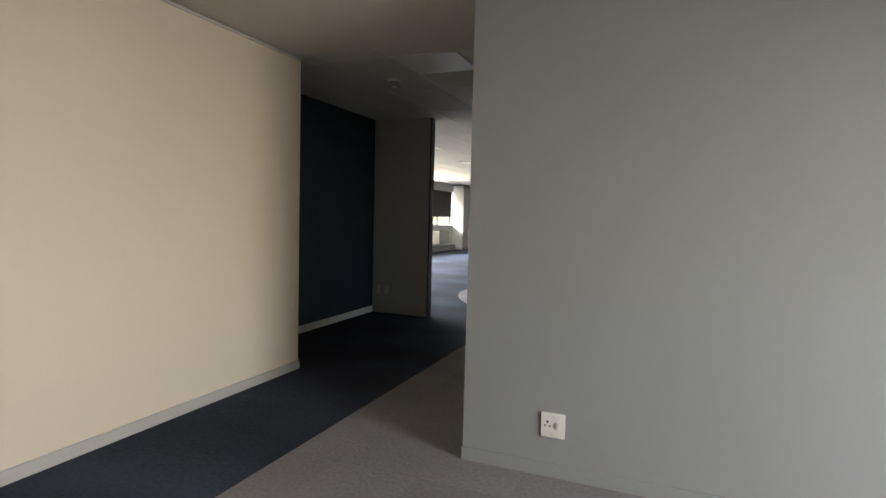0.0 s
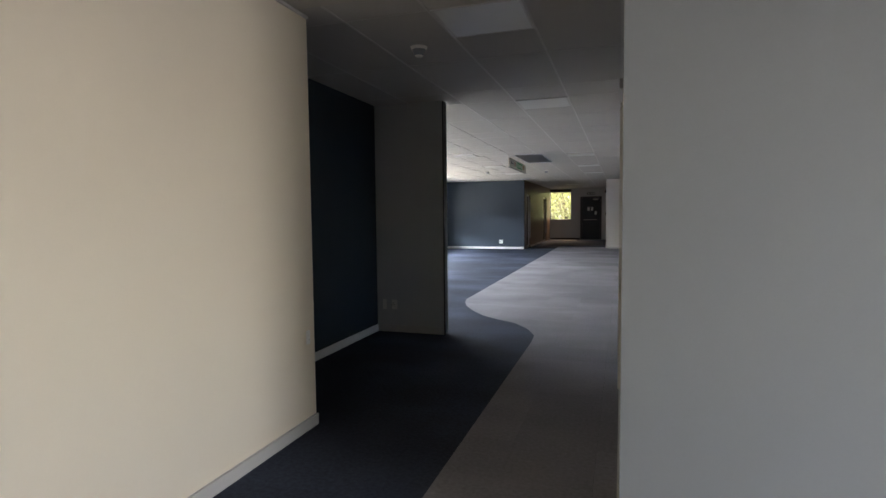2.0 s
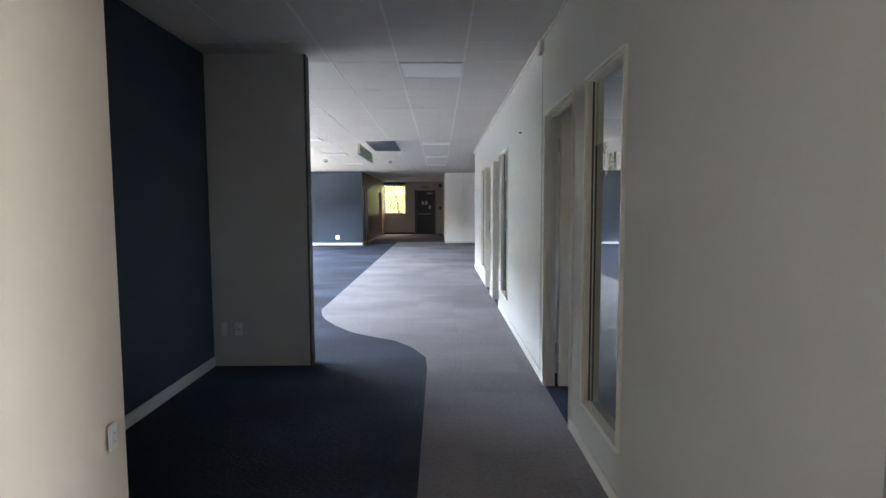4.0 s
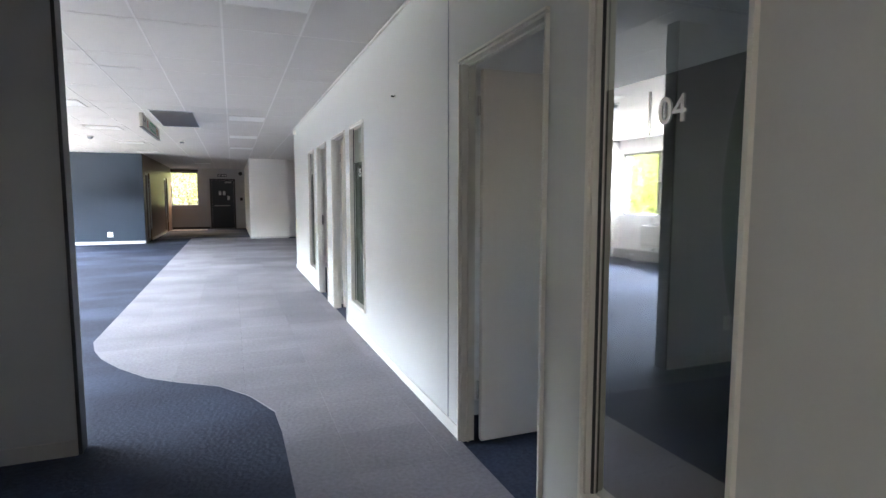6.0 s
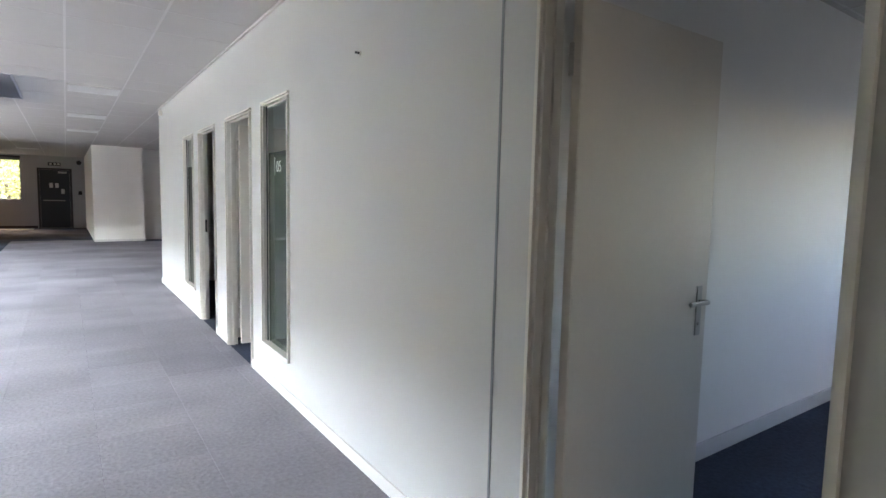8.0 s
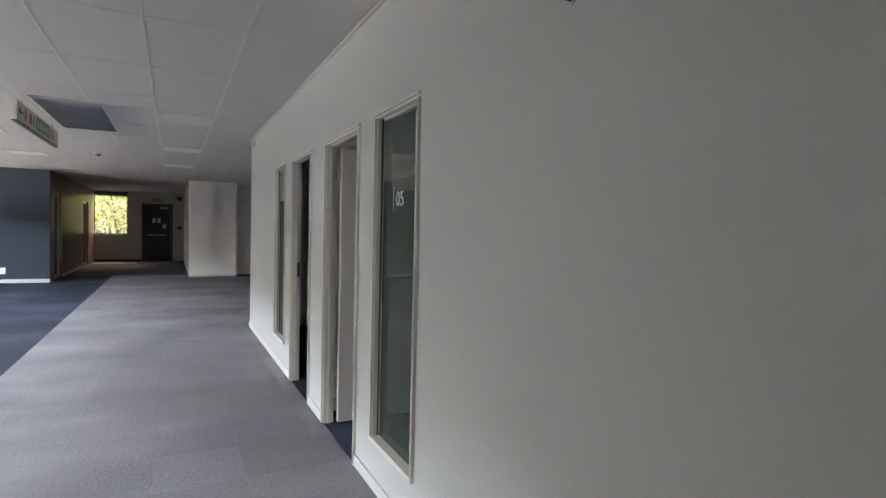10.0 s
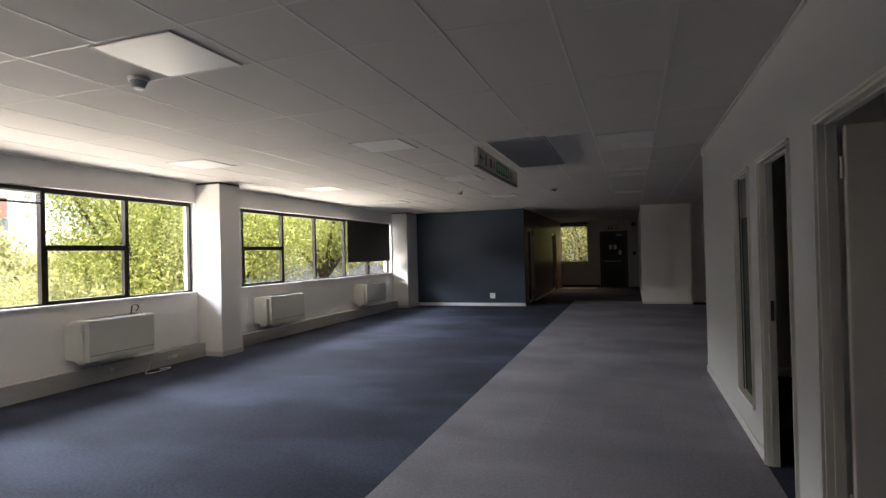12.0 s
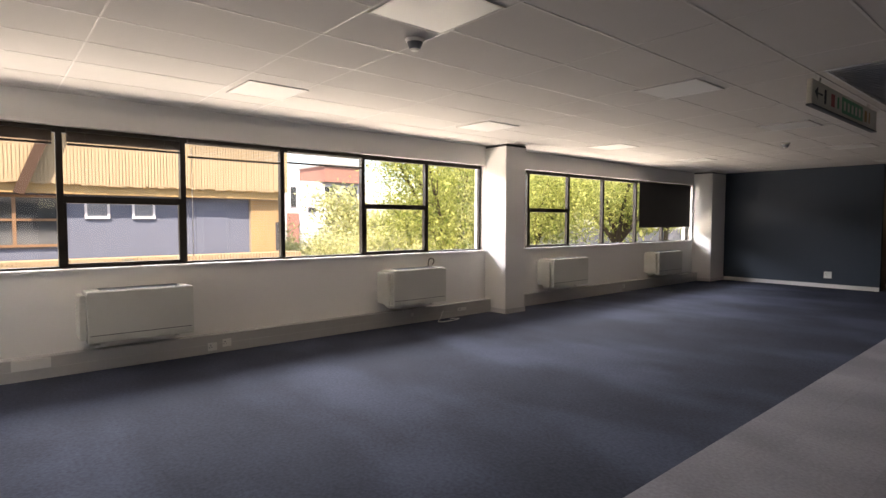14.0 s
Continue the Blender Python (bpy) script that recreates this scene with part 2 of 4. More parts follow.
def text(name, body, size, material, m, parent, thick=0.001):
    cu = bpy.data.curves.new(name, "FONT")
    cu.body, cu.size, cu.extrude = body, size, thick
    cu.materials.append(material)
    ob = new(name, cu)
    ob.parent = parent
    ob.matrix_basis = m
    return ob


# ---- the shell ----
CEIL = 2.725
WX = -1.37          # face of the office wall
WT = 0.07           # its thickness
WIN = -8.75         # inner face of the window wall
BLUE_Y = 21.77
END_Y = 29.95
PAN_Y = 6.27

structure("floor", boxes((-9.2, -5.2, -0.3, 4.2, 30.4, -0.004)), M_CARPET_D, "charcoal blue carpet over the whole office floor", "floor")
# unseen slab added to keep the sun out; overhangs the east window
structure("roof", boxes((-9.35, -5.2, 3.1, 5.7, 30.4, 3.4)), M_CONC, "unseen slab above the suspended ceiling, added with an overhang to block the sun", "roof")


def wall_with_holes(name, axis, c0, c1, u0, u1, z0, z1, holes, material, label):
    """A wall of thickness c0..c1 along u, pierced by holes (u0, u1, z0, z1); u is y for axis 'x' and x for axis 'y'."""
    bm = bmesh.new()
    def add(a, b, za, zb):
        if b - a > 1e-4 and zb - za > 1e-4:
            box(bm, *((c0, a, za, c1, b, zb) if axis == "x" else (a, c0, za, b, c1, zb)))
    at = u0
    for a, b, za, zb in sorted(holes):
        add(at, a, z0, z1)
        add(a, b, z0, za)
        add(a, b, zb, z1)
        at = b
    add(at, u1, z0, z1)
    return structure(name, bm, material, label)


# office wall: sidelight and door pairs
OPEN = [("sidelight", 3.885, 4.53, 0.27, 2.115), ("doorway", 4.80, 5.685, -0.004, 2.115),
        ("sidelight", 8.01, 8.62, 0.27, 2.115), ("doorway", 8.91, 9.74, -0.004, 2.115),
        ("doorway", 10.19, 10.99, -0.004, 2.115), ("sidelight", 11.31, 11.92, 0.28, 2.115)]
wall_with_holes("wall_office", "x", WX, WX + WT, 2.44, 14.07, -0.004, 3.1, [o[1:] for o in OPEN], M_GREY, "grey painted office partition with doors and narrow sidelights")
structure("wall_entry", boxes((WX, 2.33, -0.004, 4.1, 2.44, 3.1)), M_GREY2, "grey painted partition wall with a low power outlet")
structure("wall_cream", boxes((-3.50, -5.1, -0.004, -3.35, 3.41, 3.1)), M_CREAM, "cream painted wall with a grey skirting")
structure("wall_recess_return", boxes((-4.22, 3.30, -0.004, -3.502, 3.409, 3.1)), M_NAVY, "navy painted return of the recess")
structure("wall_navy", boxes((-4.34, 3.30, -0.004, -4.222, 6.38, 3.1)), M_NAVY, "dark navy painted recess wall")
structure("wall_panel", boxes((-4.22, PAN_Y, -0.004, -3.362, PAN_Y + 0.10, 3.1)), M_GREY, "grey partition end panel with a dark metal edge")
structure("trim_panel_edge", boxes((-3.36, PAN_Y - 0.006, -0.004, -3.342, PAN_Y + 0.106, CEIL - 0.002)), M_DARKTRIM, "dark metal edge trim of the partition", "trim")
structure("wall_south_hall", boxes((WIN, PAN_Y + 0.0, -0.004, -4.342, PAN_Y + 0.10, 3.1)), M_WHITE, "white painted end wall of the open hall")
structure("wall_blue", boxes((WIN, BLUE_Y, -0.004, -5.06, BLUE_Y + 0.12, 3.1)), M_NAVY, "navy feature wall with a white skirting")
wall_with_holes("wall_corridor", "x", -5.18, -5.06, BLUE_Y + 0.122, END_Y, -0.004, 3.1, [(22.3, 23.25, -0.004, 2.2), (27.3, 28.4, -0.004, 2.2)], M_BROWN, "dark brown corridor wall with glazed doors")
structure("wall_white_block", boxes((-1.977, 22.7, -0.004, -1.30, END_Y, 3.1), (-1.302, 22.79, -0.004, -0.70, 23.4, 3.1)), M_WHITE, "white painted block beside the corridor")
structure("wall_north_recess", boxes((-0.70, 23.3, -0.004, 4.1, 23.42, 3.1)), M_WHITE, "white painted recessed wall")
wall_with_holes("wall_north", "y", END_Y, END_Y + 0.2, -5.18, -1.3, -0.004, 3.1, [(-5.06, -3.95, 1.05, 2.6)], M_GREY, "grey end wall of the corridor")
wall_with_holes("wall_east", "x", 4.1, 4.25, -5.2, 23.42, -0.004, 3.1, [(-0.9, 1.2, 0.93, 2.43), (3.3, 4.9, 1.2, 2.1), (7.2, 8.8, 1.2, 2.1)], M_WHITE, "white outer wall with wide windows")
structure("wall_south", boxes((-3.5, -5.2, -0.004, 4.1, -5.05, 3.1)), M_CREAM, "cream painted wall of the entrance room")
for y, nm in ((6.0, "a"), (9.98, "b"), (13.96, "c")):
    structure("wall_partition_" + nm, boxes((WX + WT, y, -0.004, 4.1, y + 0.11, 3.1)), M_WHITE, "white partition between two offices")

# window wall: two wide bands between columns
MULL1 = (6.57, 7.74, 8.88, 10.05, 11.24, 12.38, 13.55)
MULL2 = (13.56, 14.75, 15.95, 17.14, 18.44, 19.65, 20.9)
wall_with_holes("wall_windows", "x", WIN - 0.25, WIN, 6.2, 30.2, -0.6, 3.1, [(6.55, 13.55, 1.0, 2.42), (14.05, 20.95, 1.0, 2.42)], M_WHITE, "white outer wall with two long window bands")
for nm, y0, y1 in (("column_a", 13.55, 14.02), ("column_b", 21.0, BLUE_Y - 0.002)):
    structure(nm, boxes((WIN + 0.002, y0, -0.004, -8.28, y1, CEIL - 0.03), bevel=0.006), M_WHITE, "white painted square column", "column")
    structure("baseboard_" + nm, boxes((WIN + 0.003, y0 - 0.008, -0.004, -8.272, y1 + (0.008 if y0 < 20 else 0), 0.07)), M_SKIRT, "pale grey skirting around the column", "skirting")
    structure("trim_" + nm, boxes((WIN + 0.004, y0 + 0.004, CEIL - 0.03, -8.284, y1 - 0.004, CEIL - 0.001)), M_DARKTRIM, "dark shadow gap at the column head", "trim")

# ceiling: mineral tiles in a grid of slim bars
lights = [(-4.78, 9.2 + 2.95 * i) for i in range(5)] + [(-7.36, 9.25 + 2.95 * i) for i in range(5)] + [(-2.26, 3.87), (-2.26, 6.84), (-2.26, 12.9), (-2.26, 15.85), (-2.26, 18.7)]
lights.append((-3.55, 26.0))
bm = bmesh.new()
xs = [-1.965 - 0.605 * i for i in range(-10, 13)]
ys0 = 8.90 - 1.475 * 10
row = []
y = ys0
k = 0
while y < 30.2:
    row.append(y)
    y += (0.60, 1.175, 1.175)[k % 3]
    k += 1
for i, x in enumerate(xs):
    for j in range(len(row) - 1):
        if row[j + 1] < 3.4:
            continue
        box(bm, x - 0.605 + 0.006, row[j] + 0.006, CEIL + 0.004, x - 0.006, row[j + 1] - 0.006, CEIL + 0.03)
structure("ceiling", bm, M_TILE, "suspended ceiling of off-white mineral tiles", "ceiling")
bm = bmesh.new()
for x in xs:
    box(bm, x - 0.009, 3.3, CEIL + 0.001, x + 0.008, 30.0, CEIL + 0.012)
for yy in row:
    if yy > 3.4:
        box(bm, -9.0, yy - 0.006, CEIL + 0.002, 4.1, yy + 0.006, CEIL + 0.012)
structure("ceiling_entry", boxes((-3.5, -5.05, CEIL + 0.002, 4.1, 3.3, CEIL + 0.03)), mat("skimmed_ceiling", (0.58, 0.55, 0.50), 0.9, vary=0.03), "smooth skimmed entrance ceiling", "ceiling")
box(bm, -9.0, -5.05, CEIL + 0.031, 4.1, 30.1, CEIL + 0.05)
structure("trim_ceiling_grid", bm, M_TBAR, "white metal ceiling grid", "trim")
bm = bmesh.new()
box(bm, WX - 0.02, 2.44, CEIL - 0.02, WX - 0.001, 14.07, CEIL - 0.004)
box(bm, -3.349, -5, CEIL - 0.022, -3.335, 3.41, CEIL - 0.004)
structure("trim_ceiling_edge", bm, M_TBAR, "slim wall angle at the ceiling edge", "trim")

# skirtings
structure("baseboard_cream", boxes((-3.349, -5.04, -0.004, -3.333, 3.412, 0.07)), M_TRUNK, "grey skirting along the cream wall", "skirting")
structure("baseboard_navy", boxes((-4.221, 3.41, -0.004, -4.206, PAN_Y - 0.016, 0.08)), M_SKIRT, "pale skirting under the navy wall", "skirting")
structure("baseboard_panel", boxes((-4.205, PAN_Y - 0.015, -0.004, -3.362, PAN_Y - 0.001, 0.08)), M_TRUNK, "grey skirting under the panel", "skirting")
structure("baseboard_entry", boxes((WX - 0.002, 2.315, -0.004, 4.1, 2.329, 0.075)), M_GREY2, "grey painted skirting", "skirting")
bm = bmesh.new()
edges = [2.45] + [v for o in OPEN if o[0] == "doorway" for v in (o[1], o[2])] + [14.07]
for a, b in zip(edges[::2], edges[1::2]):
    box(bm, WX - 0.012, a, -0.004, WX - 0.001, b, 0.07)
structure("baseboard_office", bm, M_SKIRT, "pale skirting along the office wall", "skirting")
structure("baseboard_blue", boxes((-8.27, BLUE_Y - 0.014, -0.004, -5.06, BLUE_Y - 0.001, 0.085)), M_SKIRT, "white skirting under the navy feature wall", "skirting")
structure("baseboard_white_block", boxes((-1.985, 22.688, -0.004, -0.70, 22.7, 0.06)), M_SKIRT, "white skirting of the block", "skirting")
structure("baseboard_corridor", boxes((-5.058, 23.3, -0.004, -5.045, 27.2, 0.07)), M_SKIRT, "pale skirting in the corridor", "skirting")

# ---- light carpet: tiles cut along a winding edge ----
KNOTS = ((-6.0, -2.31), (6.15, -2.31), (6.5, -2.33), (6.85, -2.47), (7.15, -2.68), (7.36, -2.98), (7.55, -3.20), (7.9, -3.45), (8.25, -3.64), (8.55, -3.75), (8.9, -3.83), (24.0, -3.90))


def carpet_edge(y):
    for (ya, xa), (yb, xb) in zip(KNOTS, KNOTS[1:]):
        if ya <= y <= yb:
            f = (y - ya) / (yb - ya)
            return xa + (xb - xa) * f
    return KNOTS[-1][1]


floor_ob = bpy.data.objects["floor"]
T = 0.5
shared = {}
yy = -5.0
while yy < 23.4:
    x_east = 4.0 if yy < 2.3 else (WX if yy < 14.0 else 3.9)
    xx = -4.0
    while xx < x_east - 0.01:
        x0, x1, y0, y1 = xx + 0.0005, min(xx + T, x_east) - 0.0005, yy + 0.0005, yy + T - 0.0005
        if 2.0 < yy + T and yy < 2.45 and xx > -1.4:
            y1 = min(y1, 2.313)
        if yy >= 22.5 and xx > -2.5:
            x1 = min(x1, -1.99)
        steps = [v for v in (y0 + (y1 - y0) * i / 32 for i in range(33)) if carpet_edge(v) < x1 - 0.001]
        left = [max(x0, carpet_edge(v)) for v in steps]
        if len(steps) > 1 and x1 > x0 and y1 > y0:
            cut = max(left) > x0 + 1e-6 or len(steps) < 33
            key = None if cut else (round(x1 - x0, 3), round(y1 - y0, 3))
            if key not in shared or cut:
                bm = bmesh.new()
                ring = [(x1 - x0, steps[0] - y0)] + [(x1 - x0, steps[-1] - y0)] + ([(l - x0, v - y0) for l, v in zip(reversed(left), reversed(steps))] if cut else [(0, y1 - y0), (0, 0)])
                low = [bm.verts.new((a, b, -0.004)) for a, b in ring]
                top = [bm.verts.new((a, b, 0.0)) for a, b in ring]
                bm.faces.new(top)
                for i in range(len(ring)):
                    k = (i + 1) % len(ring)
                    bm.faces.new((low[i], low[k], top[k], top[i]))
                me = mesh_of("carpet_tile", bm, M_CARPET_L)
                if not cut:
                    shared[key] = me
            else:
                me = shared[key]
            ob = new("carpet_tile", me)
            ob.parent = floor_ob
            ob.location = (x0, y0, 0)
        xx += T
    yy += T


def sheet(bm, x, y0, z0, y1, z1):
    bm.faces.new([bm.verts.new(p) for p in ((x, y0, z0), (x, y1, z0), (x, y1, z1), (x, y0, z1))])
    return bm


# ---- windows of the hall ----
def window_band(name, ys, z0, z1, transoms, x=-8.88, label="bronze framed window band with clear panes"):
    w = new(name)
    w.location = (x, ys[0], z0)
    tagged(w, label, "window", "", "structure")
    y0, L, H = ys[0], ys[-1] - ys[0], z1 - z0
    part("window_frame", boxes((-0.03, 0, H - 0.06, 0.03, L, H), (-0.03, 0, 0.0, 0.03, L, 0.035), (-0.03, 0, 0.035, 0.03, 0.03, H - 0.06), (-0.03, L - 0.03, 0.035, 0.03, L, H - 0.06)), M_BLACKM, w)
    for v in ys[1:-1]:
        part("mullion", boxes((-0.035, v - y0 - 0.028, 0.035, 0.035, v - y0 + 0.028, H - 0.06)), M_BLACKM, w)
    for i, (a, b) in enumerate(zip(ys, ys[1:])):
        a, b = a - y0 + 0.028, b - y0 - 0.028
        if i in transoms:
            part("casement_frame", boxes((-0.025, a, 0.665, 0.04, b, 0.735), (-0.02, a, 0.035, 0.036, a + 0.022, 0.665), (-0.02, b - 0.022, 0.035, 0.036, b, 0.665), (-0.02, a, 0.036, 0.036, b, 0.058)), M_BLACKM, w)
            part("stay", boxes((0.036, (a + b) / 2 - 0.05, 0.07, 0.05, (a + b) / 2 + 0.05, 0.085)), M_STEEL, w)
            part("pane", sheet(bmesh.new(), 0.0, a, 0.735, b, H - 0.06), M_GLASS, w).visible_shadow = False
            part("pane", sheet(bmesh.new(), 0.0, a, 0.058, b, 0.665), M_GLASS, w).visible_shadow = False
        else:
            part("pane", sheet(bmesh.new(), 0.0, a, 0.035, b, H - 0.06), M_GLASS, w).visible_shadow = False
    part("window_sill", boxes((0.032, 0.01, -0.02, 0.16, L - 0.01, 0.012), bevel=0.006), M_WHITE, w, "white painted sill board")
    return w


window_band("window_1", [6.56] + [7.74, 8.88, 10.05, 11.24, 12.38, 13.54], 1.0, 2.42, (1, 4))
window_band("window_2", [14.06, 14.75, 15.95, 17.14, 18.44, 19.65, 20.94], 1.0, 2.42, (1,))


def blind(y0, y1, z_low, n, label, material=M_BLIND, tilt=25):
    """A venetian blind pulled up under the window head."""
    b = thing("venetian_blind", -8.80, (y0 + y1) / 2, 2.40, label, "blind", "blinds over the windows")
    h = (y1 - y0) / 2 - 0.02
    part("headrail", boxes((-0.02, -h, -0.03, 0.02, h, 0.0), bevel=0.003), M_BLACKM, b)
    z_end = z_low - 2.40
    slat = None
    for i in range(n):
        z = -0.04 + (z_end + 0.06) * i / max(1, n - 1)
        if slat is None:
            bm = bmesh.new()
            for k in range(2):
                box(bm, -0.018 + k * 0.018, -h, -0.001 + 0.003 * k, k * 0.018, h, 0.001 + 0.003 * k)
            slat = mesh_of("slat", bm, material)
        o = new("slat", slat)
        o.parent = b
        o.matrix_basis = pose(0, 0, z, 0, tilt, 0)
    part("bottom_rail", boxes((-0.014, -h, z_end - 0.016, 0.014, h, z_end + 0.006), bevel=0.003), M_BLACKM, b)
    for yy in (-h * 0.7, h * 0.7):
        part("cord", cyl(bmesh.new(), 0.0, yy, z_end, -0.02, 0.0015, seg=6), M_BLIND, b)
    return b


blind(6.6, 7.70, 2.25, 10, "brown venetian blind pulled up tight under the window head", M_BLINDD)
blind(7.78, 8.86, 2.25, 10, "brown venetian blind pulled up tight under the window head", M_BLINDD)
blind(8.90, 10.02, 2.21, 9, "brown venetian blind hanging a short way down", M_BLIND, 8)
blind(10.08, 11.21, 2.23, 7, "pale venetian blind hanging a short way down the pane", M_PLASTIC, 5)
pole = thing("blind_wand", -8.80, 8.96, 2.2, "thin clear wand hanging from a blind", "blind wand")
part("rod", cyl(bmesh.new(), 0, 0, -1.12, 0.12, 0.004, seg=8), M_PLASTIC, pole)

rb = thing("roller_blind", -8.79, 19.66, 2.40, "black roller blind pulled down over most of a pane", "blind")
part("roller", cyl(bmesh.new(), 0.0, -0.02, -1.25, 1.25, 0.022, axis="y"), M_BLACKM, rb)
part("fabric", boxes((0.018, -1.22, -1.02, 0.021, 1.22, -0.02)), M_BLACK, rb)
part("hem_bar", boxes((0.010, -1.22, -1.045, 0.028, 1.22, -1.02), bevel=0.003), M_BLACKM, rb)

# trunking under the windows
for nm, y0, y1 in (("trunking_a", PAN_Y + 0.11, 13.54), ("trunking_b", 14.03, 20.99)):
    structure(nm, boxes((WIN + 0.001, y0, -0.004, -8.60, y1, 0.195), (-8.599, y0, 0.088, -8.592, y1, 0.098), (-8.62, y0, 0.195, -8.594, y1, 0.203)), M_TRUNK, "grey metal cable trunking along the window wall", "trunking")


# ---- fan coil units ----
def fan_coil(y0, y1):
    a = thing("fan_coil_unit", -8.56, (y0 + y1) / 2, 0.3, "off-white wall mounted fan coil unit under the window", "fan coil unit", "fan coil units under the windows")
    h = (y1 - y0) / 2
    part("casing", boxes((-0.186, -h, 0.02, 0.155, h, 0.50), bevel=0.004), M_AC, a)
    part("lower_flap", boxes((-0.10, -h + 0.004, 0.0, 0.150, h - 0.004, 0.018), (0.1555, -h + 0.01, 0.02, 0.160, h - 0.01, 0.072), bevel=0.003), M_AC, a)
    part("end_cap", boxes((-0.188, -h - 0.055, 0.03, 0.10, -h - 0.001, 0.47), bevel=0.01), M_AC, a)
    part("front_seam", boxes((0.153, -h + 0.02, 0.075, 0.1562, h - 0.02, 0.081)), M_RUBBER, a)
    part("top_tray", boxes((-0.12, -h + 0.02, 0.501, 0.13, h - 0.02, 0.508), bevel=0.002), M_AC, a)
    part("grille_slot", boxes((-0.09, -h + 0.12, 0.5085, 0.10, h - 0.12, 0.511)), M_GRILLE, a, "dark air outlet grille")
    for i in range(8):
        part("louvre", boxes((-0.085 + i * 0.024, -h + 0.12, 0.512, -0.080 + i * 0.024, h - 0.12, 0.515)), M_GRILLE, a)
    for q in (-h + 0.1, h - 0.13):
        part("bracket", boxes((-0.18, q, -0.05, -0.04, q + 0.03, 0.0)), M_TRUNK, a)
    return a


for y0, y1 in ((7.88, 8.84), (11.45, 12.40), (14.95, 16.0), (18.70, 19.78)):
    fan_coil(y0, y1)

st = thing("phone_stand", -8.55, 12.22, 0.818, "small dark metal bracket standing on a fan coil unit", "stand")
tube("bent_arm", [(0, -0.05, 0.006), (0, -0.05, 0.10), (0, -0.02, 0.125), (0, 0.06, 0.12), (0, 0.07, 0.05), (0, 0.02, 0.03)], 0.008, M_RUBBER, st)
part("foot", boxes((-0.03, -0.08, 0.0, 0.03, 0.0, 0.006), bevel=0.002), M_RUBBER, st)
cb = thing("loose_cable", -8.50, 12.45, 0.0, "white cable hanging from the trunking and curling on the carpet", "cable")
tube("wire", [(-0.09, 0.05, 0.12), (-0.04, -0.02, 0.10), (0.0, -0.08, 0.01), (0.1, -0.25, 0.006), (0.16, -0.1, 0.006), (0.12, 0.2, 0.006), (0.05, 0.28, 0.006), (0.02, 0.1, 0.006)], 0.006, M_PLASTIC, cb)
pb = thing("cable_tail", -8.55, 11.72, 0.25, "short pipe tail below the fan coil unit", "pipe")
tube("pipe", [(-0.04, 0, 0.05), (-0.03, 0, 0.0), (-0.045, 0.02, -0.06)], 0.008, M_PLASTIC, pb)


# ---- outlets ----
def outlet(x, y, z, rz, w=0.115, h=0.115, sockets=2, label="white plastic wall power outlet", name="power_outlet", group="power outlets"):
    """A wall plate whose face looks along its own -y."""
    o = thing(name, x, y, z, label, "outlet", group, rz)
    part("plate", boxes((-w / 2, -0.012, -h / 2, w / 2, 0.0, h / 2), bevel=0.004), M_PLASTIC, o)
    for i in range(sockets):
        cx = -w * 0.22 if i == 0 else w * 0.22
        if i == 0:
            for dx, dz, r in ((0, 0.018, 0.006), (-0.013, -0.004, 0.005), (0.013, -0.004, 0.005)):
                part("pin_hole", cyl(bmesh.new(), cx + dx, dz, -0.0135, -0.0118, r, seg=12, axis="y"), M_RUBBER, o)
        else:
            part("switch", boxes((cx - 0.012, -0.018, -0.02, cx + 0.012, -0.012, 0.02), bevel=0.002), M_PLASTIC, o)
    for dx in (-w * 0.38, w * 0.38):
        part("screw", cyl(bmesh.new(), 0.0, dx, -0.014, -0.0118, 0.003, seg=10, axis="y"), M_STEEL, o)
    return o


outlet(-0.855, 2.329, 0.285, 0, 0.13, 0.135)
outlet(-3.99, PAN_Y - 0.001, 0.33, 0, 0.07, 0.12, 1, "slim white data outlet on the partition", "data_outlet")
outlet(-4.12, PAN_Y - 0.001, 0.33, 0, 0.05, 0.12, 0, "slim blank grey plate on the partition", "blank_plate")
outlet(-6.0, BLUE_Y - 0.001, 0.29, 0, 0.15, 0.15, 2, "white power outlet on the navy wall")
outlet(-3.335, 3.30, 0.62, 90, 0.04, 0.09, 0, "small plate beside the wall corner", "blank_plate")
for y, z in ((9.08, 0.075), (9.24, 0.10)):
    outlet(-8.591, y, z, 90, 0.10, 0.09, 1, "small white power socket clipped to the trunking", "trunking_socket")
outlet(-8.591, 12.88, 0.11, 90, 0.19, 0.05, 1, "flat white socket strip on the trunking", "trunking_socket")
outlet(-8.591, 17.55, 0.11, 90, 0.09, 0.08, 1, "small white power socket clipped to the trunking", "trunking_socket")
outlet(-8.591, 7.45, 0.15, 90, 0.30, 0.10, 0, "grey cover plate on the trunking", "cover_plate")
outlet(-8.591, 11.9, 0.13, 90, 0.05, 0.05, 0, "round knock-out on the trunking", "knock_out")


